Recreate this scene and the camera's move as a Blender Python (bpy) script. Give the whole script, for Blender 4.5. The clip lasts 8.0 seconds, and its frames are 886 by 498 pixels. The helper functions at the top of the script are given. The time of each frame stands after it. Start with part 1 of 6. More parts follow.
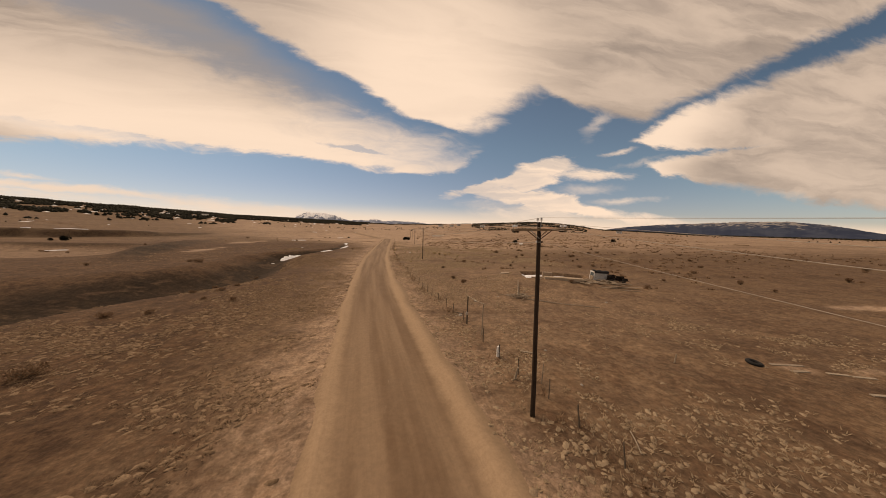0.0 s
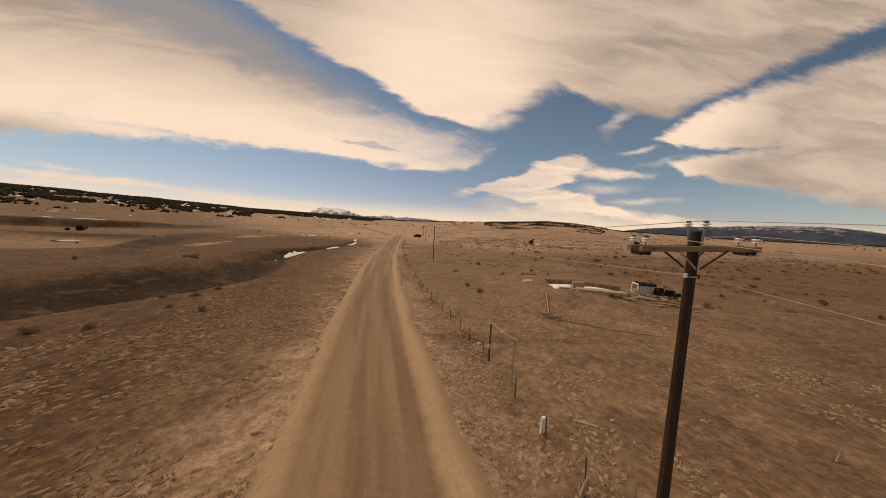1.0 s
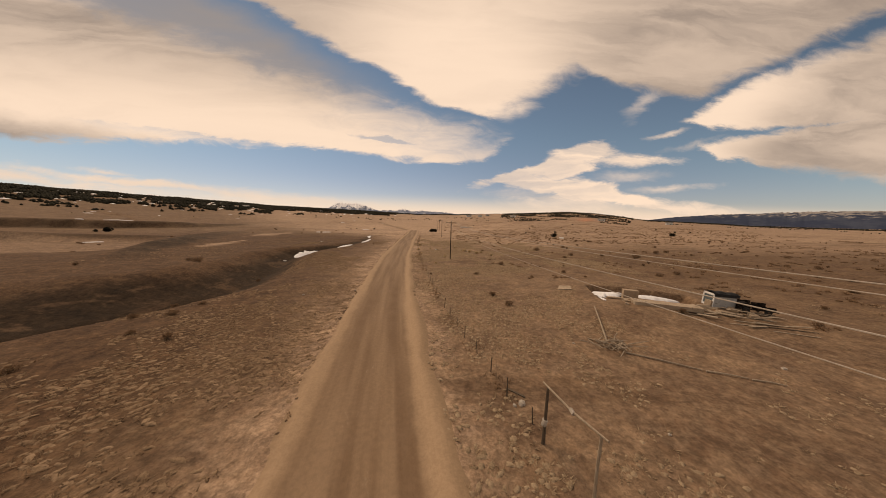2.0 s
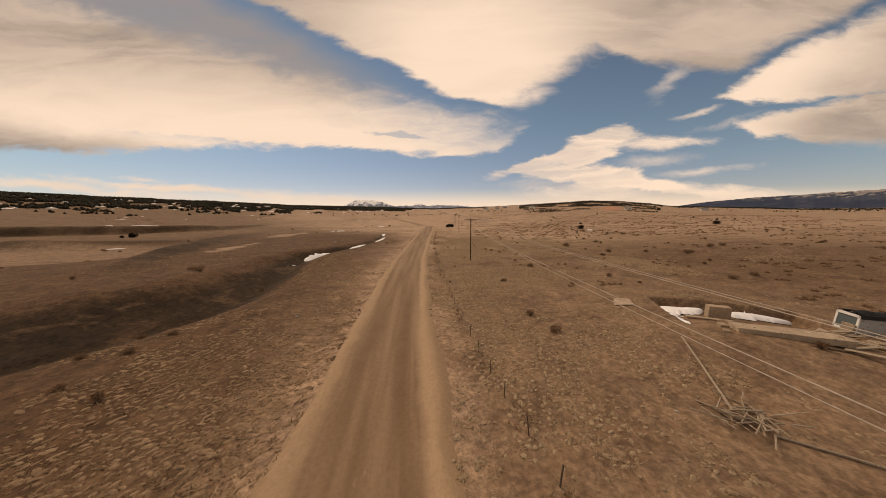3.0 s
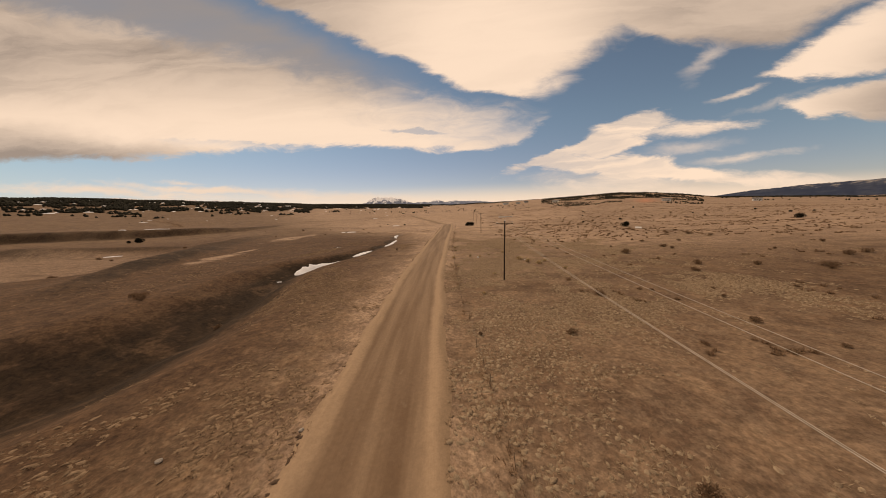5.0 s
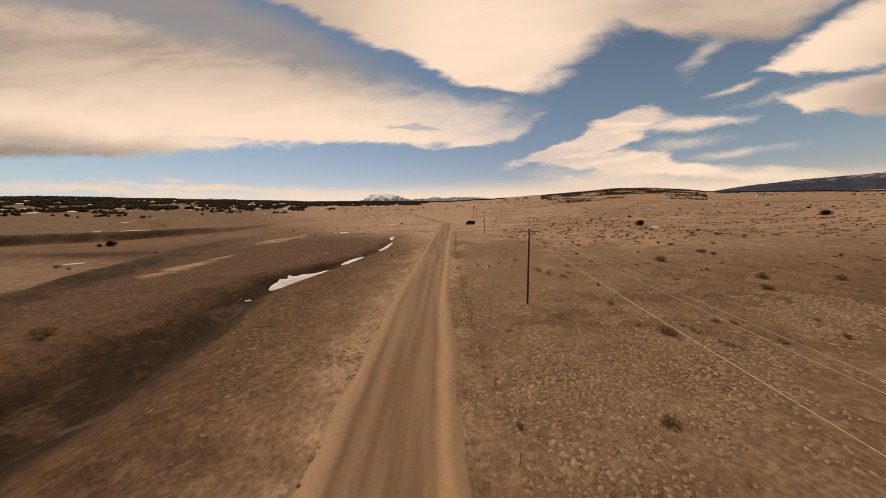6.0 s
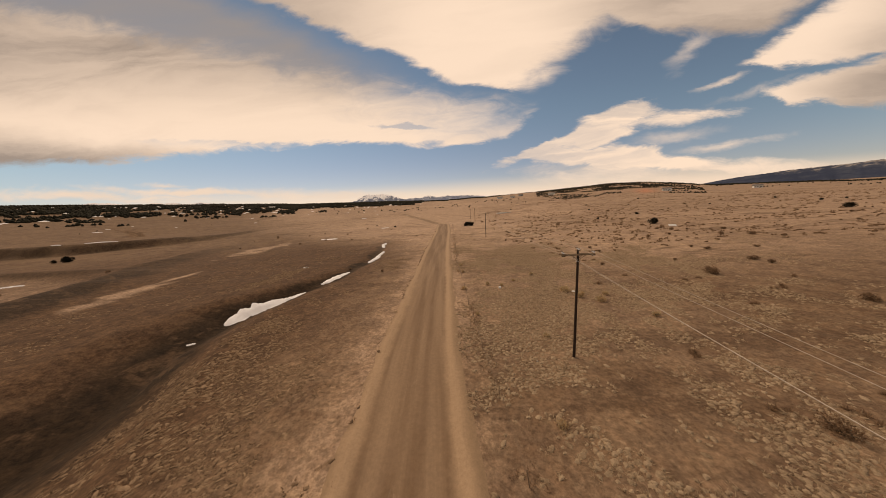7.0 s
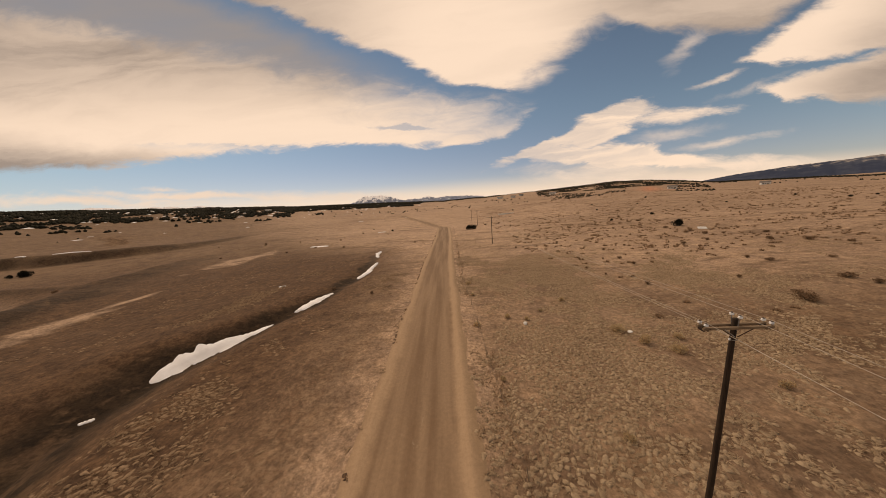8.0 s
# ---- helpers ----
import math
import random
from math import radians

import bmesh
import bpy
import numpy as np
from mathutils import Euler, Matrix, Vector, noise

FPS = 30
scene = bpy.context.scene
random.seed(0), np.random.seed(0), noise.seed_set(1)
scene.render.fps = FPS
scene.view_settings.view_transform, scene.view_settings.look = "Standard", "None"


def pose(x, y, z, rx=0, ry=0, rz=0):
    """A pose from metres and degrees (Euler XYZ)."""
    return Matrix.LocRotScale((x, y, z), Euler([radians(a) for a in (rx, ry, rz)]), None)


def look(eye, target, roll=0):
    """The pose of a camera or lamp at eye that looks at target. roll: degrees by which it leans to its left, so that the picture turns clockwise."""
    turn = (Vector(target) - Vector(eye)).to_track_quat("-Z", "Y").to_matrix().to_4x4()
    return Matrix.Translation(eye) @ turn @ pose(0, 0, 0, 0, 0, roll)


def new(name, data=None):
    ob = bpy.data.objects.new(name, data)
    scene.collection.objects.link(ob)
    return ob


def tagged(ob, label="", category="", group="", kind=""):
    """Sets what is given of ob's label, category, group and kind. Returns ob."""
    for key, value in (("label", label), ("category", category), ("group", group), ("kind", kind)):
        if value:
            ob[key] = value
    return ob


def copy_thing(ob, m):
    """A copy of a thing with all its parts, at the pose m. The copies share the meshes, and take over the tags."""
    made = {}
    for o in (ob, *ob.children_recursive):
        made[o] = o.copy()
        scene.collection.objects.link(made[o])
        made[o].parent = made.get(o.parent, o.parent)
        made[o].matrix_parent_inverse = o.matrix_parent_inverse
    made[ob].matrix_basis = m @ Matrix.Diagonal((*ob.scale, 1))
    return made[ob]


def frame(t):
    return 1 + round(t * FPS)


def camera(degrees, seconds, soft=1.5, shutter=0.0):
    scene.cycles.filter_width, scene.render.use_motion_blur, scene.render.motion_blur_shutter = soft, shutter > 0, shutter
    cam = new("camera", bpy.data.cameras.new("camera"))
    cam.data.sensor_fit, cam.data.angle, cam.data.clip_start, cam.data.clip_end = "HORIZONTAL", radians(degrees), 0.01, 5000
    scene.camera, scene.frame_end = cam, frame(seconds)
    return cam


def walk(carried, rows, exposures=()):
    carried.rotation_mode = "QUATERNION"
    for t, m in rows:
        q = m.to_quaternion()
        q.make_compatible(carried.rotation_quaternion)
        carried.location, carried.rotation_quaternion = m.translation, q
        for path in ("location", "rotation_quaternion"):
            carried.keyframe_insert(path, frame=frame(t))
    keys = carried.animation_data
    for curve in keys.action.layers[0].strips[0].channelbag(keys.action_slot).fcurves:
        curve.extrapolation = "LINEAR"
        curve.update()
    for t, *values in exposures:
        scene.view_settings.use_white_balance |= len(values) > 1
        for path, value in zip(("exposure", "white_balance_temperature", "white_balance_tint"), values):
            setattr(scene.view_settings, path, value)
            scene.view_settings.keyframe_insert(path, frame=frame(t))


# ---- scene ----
cam = camera(119.6, 8.0, soft=0.9)
PATH = [
    (0, (0.01, 0.641, 8.234), (0.358, 2.603, 8.065), 1.3),
    (0.5, (0.422, 3.565, 8.309), (0.727, 5.534, 8.135), 2.1),
    (1, (0.739, 6.534, 8.455), (1.0, 8.508, 8.263), 2.5),
    (1.5, (0.988, 9.421, 8.777), (1.194, 11.398, 8.551), 2.0),
    (1.7, (1.077, 10.675, 8.863), (1.257, 12.653, 8.631), 1.8),
    (2.8, (1.008, 17.739, 9.537), (1.039, 19.717, 9.239), -0.4),
    (3, (1.018, 19.094, 9.596), (1.027, 21.072, 9.298), -0.7),
    (3.5, (1.05, 22.538, 9.725), (1.005, 24.514, 9.423), -1.3),
    (4, (1.035, 26.124, 9.859), (0.942, 28.099, 9.556), -1.8),
    (4.5, (0.886, 29.849, 10.013), (0.758, 31.821, 9.704), -1.9),
    (4.7, (0.78, 31.39, 10.1), (0.646, 33.361, 9.786), -1.9),
    (5.8, (-0.554, 40.743, 11.028), (-0.682, 42.707, 10.673), -2.0),
    (6, (-0.848, 42.582, 11.105), (-0.967, 44.547, 10.752), -2.2),
    (6.5, (-1.538, 47.377, 11.553), (-1.636, 49.342, 11.194), -3.0),
    (7, (-2.124, 52.221, 12.083), (-2.208, 54.186, 11.719), -3.6),
    (7.5, (-2.586, 57.185, 12.513), (-2.667, 59.15, 12.15), -4.1),
    (8, (-2.939, 62.068, 12.805), (-3.02, 64.034, 12.444), -4.3),
]
# white balance: the clip is graded warm all along
KELVIN, TINT, STOPS = 9300, 21, 0.0
walk(cam, [(t, look(eye, aim, lean)) for t, eye, aim, lean in PATH], [(0.0, STOPS, KELVIN, TINT), (8.0, STOPS, KELVIN, TINT)])

SUN_AZ, SUN_EL = -42.0, 47.0            # degrees: west of the road's line, height
SUN_DIR = Vector((math.sin(radians(SUN_AZ)) * math.cos(radians(SUN_EL)), math.cos(radians(SUN_AZ)) * math.cos(radians(SUN_EL)), math.sin(radians(SUN_EL))))


# ---- node helpers ----
class Nodes:
    """Short ways to write a node tree."""

    def __init__(self, tree):
        self.tree = tree

    def put(self, kind, inputs=(), **settings):
        node = self.tree.nodes.new(kind)
        for key, value in settings.items():
            setattr(node, key, value)
        for key, value in dict(inputs).items():
            if isinstance(value, bpy.types.NodeSocket):
                self.tree.links.new(value, node.inputs[key])
            else:
                node.inputs[key].default_value = value
        return node

    def math(self, op, a, b=0.0, c=0.0):
        return self.put("ShaderNodeMath", {0: a, 1: b, 2: c}, operation=op).outputs[0]

    def mix(self, f, a, b, blend="MIX"):
        node = self.put("ShaderNodeMix", {"Factor": f}, data_type="RGBA", blend_type=blend)
        for k, v in ((6, a), (7, b)):
            if isinstance(v, bpy.types.NodeSocket):
                self.tree.links.new(v, node.inputs[k])
            else:
                node.inputs[k].default_value = (*v[:3], 1)
        return node.outputs[2]

    def step(self, v, lo, hi):
        return self.put("ShaderNodeMapRange", {"Value": v, "From Min": lo, "From Max": hi}, interpolation_type="SMOOTHSTEP").outputs[0]

    def noise(self, vec, scale, detail=4.0, rough=0.55, distortion=0.0):
        return self.put("ShaderNodeTexNoise", {"Vector": vec, "Scale": scale, "Detail": detail, "Roughness": rough, "Distortion": distortion}).outputs["Fac"]

    def stretch(self, vec, scale, turn=0.0):
        return self.put("ShaderNodeMapping", {"Vector": vec, "Scale": scale, "Rotation": (0, 0, radians(turn))}).outputs[0]


# ---- sky: clear blue with sheets of lens-shaped cloud ----
world = bpy.data.worlds.new("sky")
scene.world = world
world.use_nodes = True
world.node_tree.nodes.clear()
W = Nodes(world.node_tree)
sky = W.put("ShaderNodeTexSky", sky_type="NISHITA", sun_disc=False, sun_elevation=radians(SUN_EL), sun_rotation=radians(SUN_AZ), altitude=2600, air_density=1.0, dust_density=0.6, ozone_density=0.4)
way = W.put("ShaderNodeTexCoord").outputs["Generated"]
axes = W.put("ShaderNodeSeparateXYZ", {0: way})
ahead = W.math("MAXIMUM", axes.outputs[1], 0.12)
su = W.math("DIVIDE", axes.outputs[0], ahead)
sv = W.math("DIVIDE", axes.outputs[2], ahead)
flat = W.put("ShaderNodeCombineXYZ", {0: su, 1: sv}).outputs[0]
# the wind draws the cloud out along its length
streak = W.stretch(flat, (1.0, 3.2, 1.0), 14)
warp = W.put("ShaderNodeTexNoise", {"Vector": streak, "Scale": 2.2, "Detail": 6.0, "Roughness": 0.58})
shift = W.put("ShaderNodeVectorMath", {0: warp.outputs["Color"], 1: (0.5, 0.5, 0.5)}, operation="SUBTRACT").outputs[0]
shift = W.put("ShaderNodeVectorMath", {0: shift, 1: (0.17, 0.075, 0.0)}, operation="MULTIPLY").outputs[0]
bent = W.put("ShaderNodeVectorMath", {0: flat, 1: shift}, operation="ADD").outputs[0]
curl = W.put("ShaderNodeTexNoise", {"Vector": W.stretch(flat, (1.0, 2.2, 1.0), 24), "Scale": 9.0, "Detail": 6.0, "Roughness": 0.62})
shift = W.put("ShaderNodeVectorMath", {0: curl.outputs["Color"], 1: (0.5, 0.5, 0.5)}, operation="SUBTRACT").outputs[0]
shift = W.put("ShaderNodeVectorMath", {0: shift, 1: (0.075, 0.036, 0.0)}, operation="MULTIPLY").outputs[0]
bent = W.put("ShaderNodeVectorMath", {0: bent, 1: shift}, operation="ADD").outputs[0]
fine = W.noise(streak, 6.0, 9.0, 0.66, 0.6)
fray = W.math("SUBTRACT", fine, 0.5)


def slope(vec, a, b, c=0.0):
    d = W.put("ShaderNodeVectorMath", {0: vec, 1: (a, b, 0)}, operation="DOT_PRODUCT").outputs["Value"]
    return W.math("ADD", d, c)


def line(u0, v0, u1, v1, soft=0.016):
    """The edge from one point to another, with the cloud on its left hand, and how softly it ends."""
    n = Vector((v0 - v1, u1 - u0)).normalized()
    return n.x, n.y, -(n.x * u0 + n.y * v0), soft


def bank(*edges):
    """A sheet of cloud within straight sides, each hard or soft."""
    full = None
    for a, b, c, soft in edges:
        d = W.math("ADD", slope(bent, a, b, c), W.math("MULTIPLY", fray, 0.045 + 1.5 * soft))
        k = W.step(d, -soft, soft * 1.3)
        full = k if full is None else W.math("MULTIPLY", full, k)
    return full


def lens(u, v, ru, rv, turn, dense=1.0, soft=0.42):
    """A lens-shaped cloud: its middle, half length, half thickness and slope."""
    moved = W.put("ShaderNodeVectorMath", {0: bent, 1: (u, v, 0)}, operation="SUBTRACT").outputs[0]
    q = W.put("ShaderNodeVectorRotate", {"Vector": moved, "Angle": radians(-turn)}, rotation_type="Z_AXIS").outputs[0]
    q = W.put("ShaderNodeVectorMath", {0: q, 1: (1 / ru, 1 / rv, 0)}, operation="MULTIPLY").outputs[0]
    far = W.put("ShaderNodeVectorMath", {0: q}, operation="LENGTH").outputs["Value"]
    k = W.step(W.math("ADD", W.math("SUBTRACT", 1.0, far), W.math("MULTIPLY", fray, 1.5)), -0.05, soft)
    return W.math("MULTIPLY", k, dense)


def union(*covers):
    out = covers[0]
    for c in covers[1:]:
        out = W.math("MAXIMUM", out, c)
    return out


haze = W.noise(W.stretch(flat, (0.8, 3.0, 1.0), 18), 1.8, 5.0, 0.55, 0.4)
tone = W.noise(W.stretch(bent, (0.6, 3.4, 1.0), 17), 2.6, 6.0, 0.58, 0.6)
# the long sheet over the creek: hard below, melting upwards into a veil
long_sheet = union(
    bank(line(-2.2, 0.375, -0.60, 0.236, 0.014), line(-0.60, 0.238, 0.06, 0.199, 0.010), line(0.06, 0.199, 0.235, 0.216, 0.010), line(0.235, 0.216, 0.32, 0.31, 0.012), line(0.34, 0.296, -0.17, 0.425, 0.035), line(0.0, 0.36, -0.75, 0.66, 0.15)),
    bank(line(-2.4, 0.262, -0.95, 0.226, 0.016), line(-0.95, 0.226, -0.60, 0.236, 0.014), line(-0.64, 0.242, -2.2, 0.60, 0.06)))
gap = W.math("MULTIPLY", lens(-0.16, 0.277, 0.13, 0.010, -6), 0.5)
long_sheet = W.math("MULTIPLY", long_sheet, W.math("SUBTRACT", 1.0, gap))
lift = slope(flat, 0.045, 1.0, -0.202)
long_grey = W.math("ADD", W.math("MULTIPLY", W.step(lift, 0.07, 0.36), 0.78), W.math("MULTIPLY", W.step(slope(bent, 0.17, 1.0, -0.115), 0.0, -0.13), W.math("MULTIPLY", W.step(su, -0.62, -1.30), 0.88)))
veil = W.math("MULTIPLY", W.math("MULTIPLY", W.step(slope(bent, -0.414, -0.91, 0.393), 0.0, 0.11), W.step(su, 0.05, -0.55)), W.step(lift, 0.0, 0.12))
veil = W.math("MULTIPLY", veil, W.math("ADD", 0.35, W.math("MULTIPLY", haze, 0.8)))
# the high sheet with its hanging lobe
high_sheet = union(
    bank(line(-0.60, 0.705, 0.075, 0.398, 0.016), line(0.075, 0.398, 0.26, 0.362, 0.012), line(0.26, 0.362, 0.56, 0.55, 0.045)),
    bank(line(0.44, 0.61, 0.70, 0.497, 0.018), line(0.70, 0.497, 1.05, 0.485, 0.022), line(1.05, 0.485, 2.26, 1.078, 0.030)))
high_grey = W.math("MULTIPLY", W.step(W.put("ShaderNodeVectorMath", {0: W.put("ShaderNodeVectorMath", {0: flat, 1: (0.12, 0.47, 0.0)}, operation="SUBTRACT").outputs[0]}, operation="LENGTH").outputs["Value"], 0.14, 0.72), 0.74)
# the banked cloud over the mountain
right_sheet = union(
    bank(line(1.03, 0.392, 1.17, 0.365, 0.010), line(1.17, 0.365, 1.5, 0.405, 0.012), line(2.3, 0.95, 1.245, 0.55, 0.035), line(1.245, 0.55, 1.03, 0.40, 0.018)),
    bank(line(1.14, 0.270, 1.40, 0.225, 0.010), line(1.40, 0.225, 2.5, 0.160, 0.03), line(1.5, 0.40, 1.10, 0.305, 0.016), line(1.08, 0.31, 1.15, 0.262, 0.012)))
right_grey = W.math("MULTIPLY", W.step(slope(flat, 0.80, -0.60, -0.62), 0.06, 0.40), 0.70)
# torn cloud low over the hill
torn = union(lens(0.56, 0.122, 0.30, 0.055, -7), lens(0.44, 0.200, 0.32, 0.026, 19), lens(0.60, 0.255, 0.17, 0.045, 9), lens(0.78, 0.240, 0.27, 0.030, 3, 1.0, 0.8), lens(0.52, 0.19, 0.16, 0.05, 20), lens(0.90, 0.075, 0.50, 0.035, -5, 0.9, 0.8), lens(1.0, 0.135, 0.26, 0.020, 4, 0.65, 1.2), lens(0.62, 0.06, 0.45, 0.06, -4, 0.8, 1.0), lens(0.72, 0.088, 0.42, 0.036, -5, 1.0, 0.5), lens(0.80, 0.175, 0.24, 0.030, 6, 0.5, 1.2))
torn = W.math("MULTIPLY", torn, W.math("ADD", 0.62, W.math("MULTIPLY", W.step(tone, 0.62, 0.36), 0.45)))
wisps = union(lens(0.83, 0.455, 0.12, 0.045, 40, 0.55, 1.3), lens(0.97, 0.352, 0.13, 0.014, 12, 0.7, 1.0), lens(1.05, 0.31, 0.16, 0.016, 14, 0.35, 1.3), lens(-1.40, 0.105, 0.85, 0.030, -5, 0.9, 1.1), lens(-1.10, 0.136, 0.15, 0.014, -8, 0.8, 1.2), lens(-0.62, 0.062, 0.65, 0.028, -4, 0.8, 1.2), lens(-1.02, 0.098, 0.50, 0.024, -6, 0.95, 0.9))
# clear sky, a little cyan through the veil; cream light at its foot
blue = W.mix(1.0, W.put("ShaderNodeVectorMath", {0: sky.outputs[0], "Scale": 0.085}, operation="SCALE").outputs[0], (0.80, 1.01, 1.04), "MULTIPLY")
blue = W.mix(W.step(sv, 0.34, 0.0), blue, W.mix(1.0, blue, (0.92, 0.75, 0.87), "MULTIPLY"))
blue = W.mix(W.step(sv, 0.42, 0.85), blue, W.mix(1.0, blue, (0.80, 0.86, 0.88), "MULTIPLY"))
CREAM, GREY = (0.83, 0.785, 0.745), (0.30, 0.288, 0.29)
mixed = W.mix(W.math("MULTIPLY", W.step(sv, 0.085, 0.0), 0.85), blue, CREAM)
mixed = W.mix(veil, mixed, (0.295, 0.305, 0.33))
streaks = W.math("ADD", 0.70, W.math("MULTIPLY", W.step(tone, 0.25, 0.75), 0.5))
for cover, grey in ((wisps, 0.08), (torn, W.math("MULTIPLY", W.step(tone, 0.42, 0.70), 0.22)), (long_sheet, long_grey), (high_sheet, high_grey), (right_sheet, right_grey)):
    grey = W.math("ADD", W.math("MULTIPLY", grey, streaks), W.math("MULTIPLY", W.step(tone, 0.38, 0.76), 0.11))
    mixed = W.mix(W.math("MULTIPLY", cover, 0.97), mixed, W.mix(grey, CREAM, GREY))
# behind and beside the camera the same broken cloud goes on
rear = W.noise(W.stretch(way, (1.0, 1.4, 2.4), 20), 1.7, 6.0, 0.6)
rear_sky = W.mix(W.step(rear, 0.42, 0.60), blue, W.mix(W.math("MULTIPLY", W.step(rear, 0.5, 0.75), 0.6), CREAM, GREY))
mixed = W.mix(W.step(axes.outputs[1], 0.16, 0.32), rear_sky, mixed)
back = W.put("ShaderNodeBackground", {"Color": mixed, "Strength": 1.0})
W.put("ShaderNodeOutputWorld", {"Surface": back.outputs[0]})

sun = new("sun", bpy.data.lights.new("sun", "SUN"))
sun.data.energy, sun.data.angle, sun.data.color = 1.75, radians(32), (1.0, 0.94, 0.86)
sun.matrix_world = look(SUN_DIR * 100, (0, 0, 0))


# ---- materials ----
def make(name, rough=0.9, metal=0.0):
    m = bpy.data.materials.new(name)
    m.use_nodes = True
    k = Nodes(m.node_tree)
    b = m.node_tree.nodes["Principled BSDF"]
    b.inputs["Roughness"].default_value, b.inputs["Metallic"].default_value = rough, metal
    b.inputs["Specular IOR Level"].default_value = 0.25
    return m, k, b


def bump(k, b, height, strength, distance):
    n = k.put("ShaderNodeBump", {"Height": height, "Strength": strength, "Distance": distance})
    k.tree.links.new(n.outputs[0], b.inputs["Normal"])


def surface(name, dark, light, scale, rough=0.9, metal=0.0, grain=(1, 1, 1), relief=0.3, depth=0.01, vary=0.0, spots=None):
    """Two colours mixed at two scales, grain stretched along an axis, a little relief; vary: change from piece to piece."""
    m, k, b = make(name, rough, metal)
    at = k.put("ShaderNodeTexCoord").outputs["Object"]
    at = k.stretch(at, grain)
    a = k.noise(at, scale, 5.0, 0.6)
    c = k.noise(at, scale * 7.3, 4.0, 0.65)
    f = k.step(k.math("ADD", k.math("MULTIPLY", a, 0.6), k.math("MULTIPLY", c, 0.4)), 0.32, 0.68)
    col = k.mix(f, dark, light)
    if vary:
        r = k.put("ShaderNodeObjectInfo").outputs["Random"]
        col = k.mix(k.math("MULTIPLY", r, vary), col, tuple(v * 0.45 for v in dark))
    if spots:
        col = k.mix(k.step(k.noise(at, scale * 2.1, 3.0), 0.60, 0.68), col, spots)
    k.tree.links.new(col, b.inputs["Base Color"])
    bump(k, b, c, relief, depth)
    return m


def ground_material():
    m, k, b = make("dry_grassland", 0.95)
    b.inputs["Specular IOR Level"].default_value = 0.1
    b.inputs["Sheen Weight"].default_value, b.inputs["Sheen Roughness"].default_value, b.inputs["Sheen Tint"].default_value = 0.05, 0.55, (1.0, 0.76, 0.54, 1)
    at = k.put("ShaderNodeNewGeometry").outputs["Position"]
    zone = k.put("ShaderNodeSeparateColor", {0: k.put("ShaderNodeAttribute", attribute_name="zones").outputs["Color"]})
    damp_shade, pale, red = zone.outputs[0], zone.outputs[1], zone.outputs[2]
    bare = k.put("ShaderNodeAttribute", attribute_name="zones").outputs["Alpha"]
    wide = k.noise(at, 0.022, 5.0, 0.6)
    mid = k.noise(at, 0.16, 6.0, 0.62, 0.4)
    small = k.noise(at, 1.1, 6.0, 0.65, 0.5)
    tiny = k.noise(at, 9.0, 4.0, 0.7)
    soil = k.mix(k.step(mid, 0.36, 0.66), (0.108, 0.061, 0.036), (0.188, 0.116, 0.069))
    straw = k.mix(k.step(tiny, 0.3, 0.7), (0.155, 0.104, 0.064), (0.267, 0.187, 0.120))
    worm = k.put("ShaderNodeTexVoronoi", {"Vector": k.stretch(at, (1.0, 0.8, 1.0), 25), "Scale": 2.4, "Randomness": 1.0}, feature="SMOOTH_F1").outputs["Distance"]
    clump = k.math("MULTIPLY", k.step(k.math("ADD", worm, k.math("MULTIPLY", tiny, 0.25)), 0.52, 0.30), k.step(mid, 0.42, 0.58))
    col = k.mix(k.step(small, 0.38, 0.62), soil, k.mix(0.45, soil, straw))
    col = k.mix(k.math("MULTIPLY", clump, 0.55), col, straw)
    col = k.mix(k.math("MULTIPLY", k.step(wide, 0.40, 0.70), 0.45), col, (0.202, 0.133, 0.083))
    col = k.mix(k.math("MULTIPLY", k.step(k.noise(at, 0.07, 4.0, 0.6), 0.55, 0.72), 0.40), col, (0.090, 0.053, 0.034))
    col = k.mix(k.math("MULTIPLY", k.step(k.noise(at, 4.2, 5.0, 0.7), 0.52, 0.66), 0.42), col, (0.085, 0.051, 0.031))
    speck = k.noise(k.stretch(at, (1.0, 0.8, 1.0), 30), 2.3, 5.0, 0.72, 0.3)
    col = k.mix(k.math("MULTIPLY", k.step(speck, 0.55, 0.66), 0.40), col, (0.30, 0.212, 0.135))
    loam = k.mix(k.step(k.math("ADD", k.math("MULTIPLY", small, 0.6), k.math("MULTIPLY", tiny, 0.4)), 0.36, 0.64), (0.052, 0.027, 0.015), (0.140, 0.080, 0.045))
    col = k.mix(k.math("MULTIPLY", bare, 0.95), col, loam)
    # near-black for the creek's silt, and for shade painted on ridge and bluff
    wet_shade = k.mix(k.step(small, 0.3, 0.7), (0.013, 0.0085, 0.005), (0.036, 0.0225, 0.013))
    col = k.mix(k.math("MULTIPLY", damp_shade, k.math("ADD", 0.72, k.math("MULTIPLY", mid, 0.42))), col, wet_shade)
    sand = k.mix(k.step(k.math("ADD", k.math("MULTIPLY", small, 0.5), k.math("MULTIPLY", tiny, 0.5)), 0.35, 0.65), (0.335, 0.227, 0.152), (0.570, 0.405, 0.285))
    col = k.mix(k.math("MULTIPLY", pale, k.math("ADD", 0.6, k.math("MULTIPLY", mid, 0.5))), col, sand)
    terrace = k.noise(k.stretch(at, (0.035, 0.22, 1.0), -8), 1.0, 5.0, 0.62, 0.5)
    col = k.mix(k.math("MULTIPLY", k.step(terrace, 0.54, 0.64), 0.55), col, k.mix(0.5, soil, (0.086, 0.053, 0.033)))
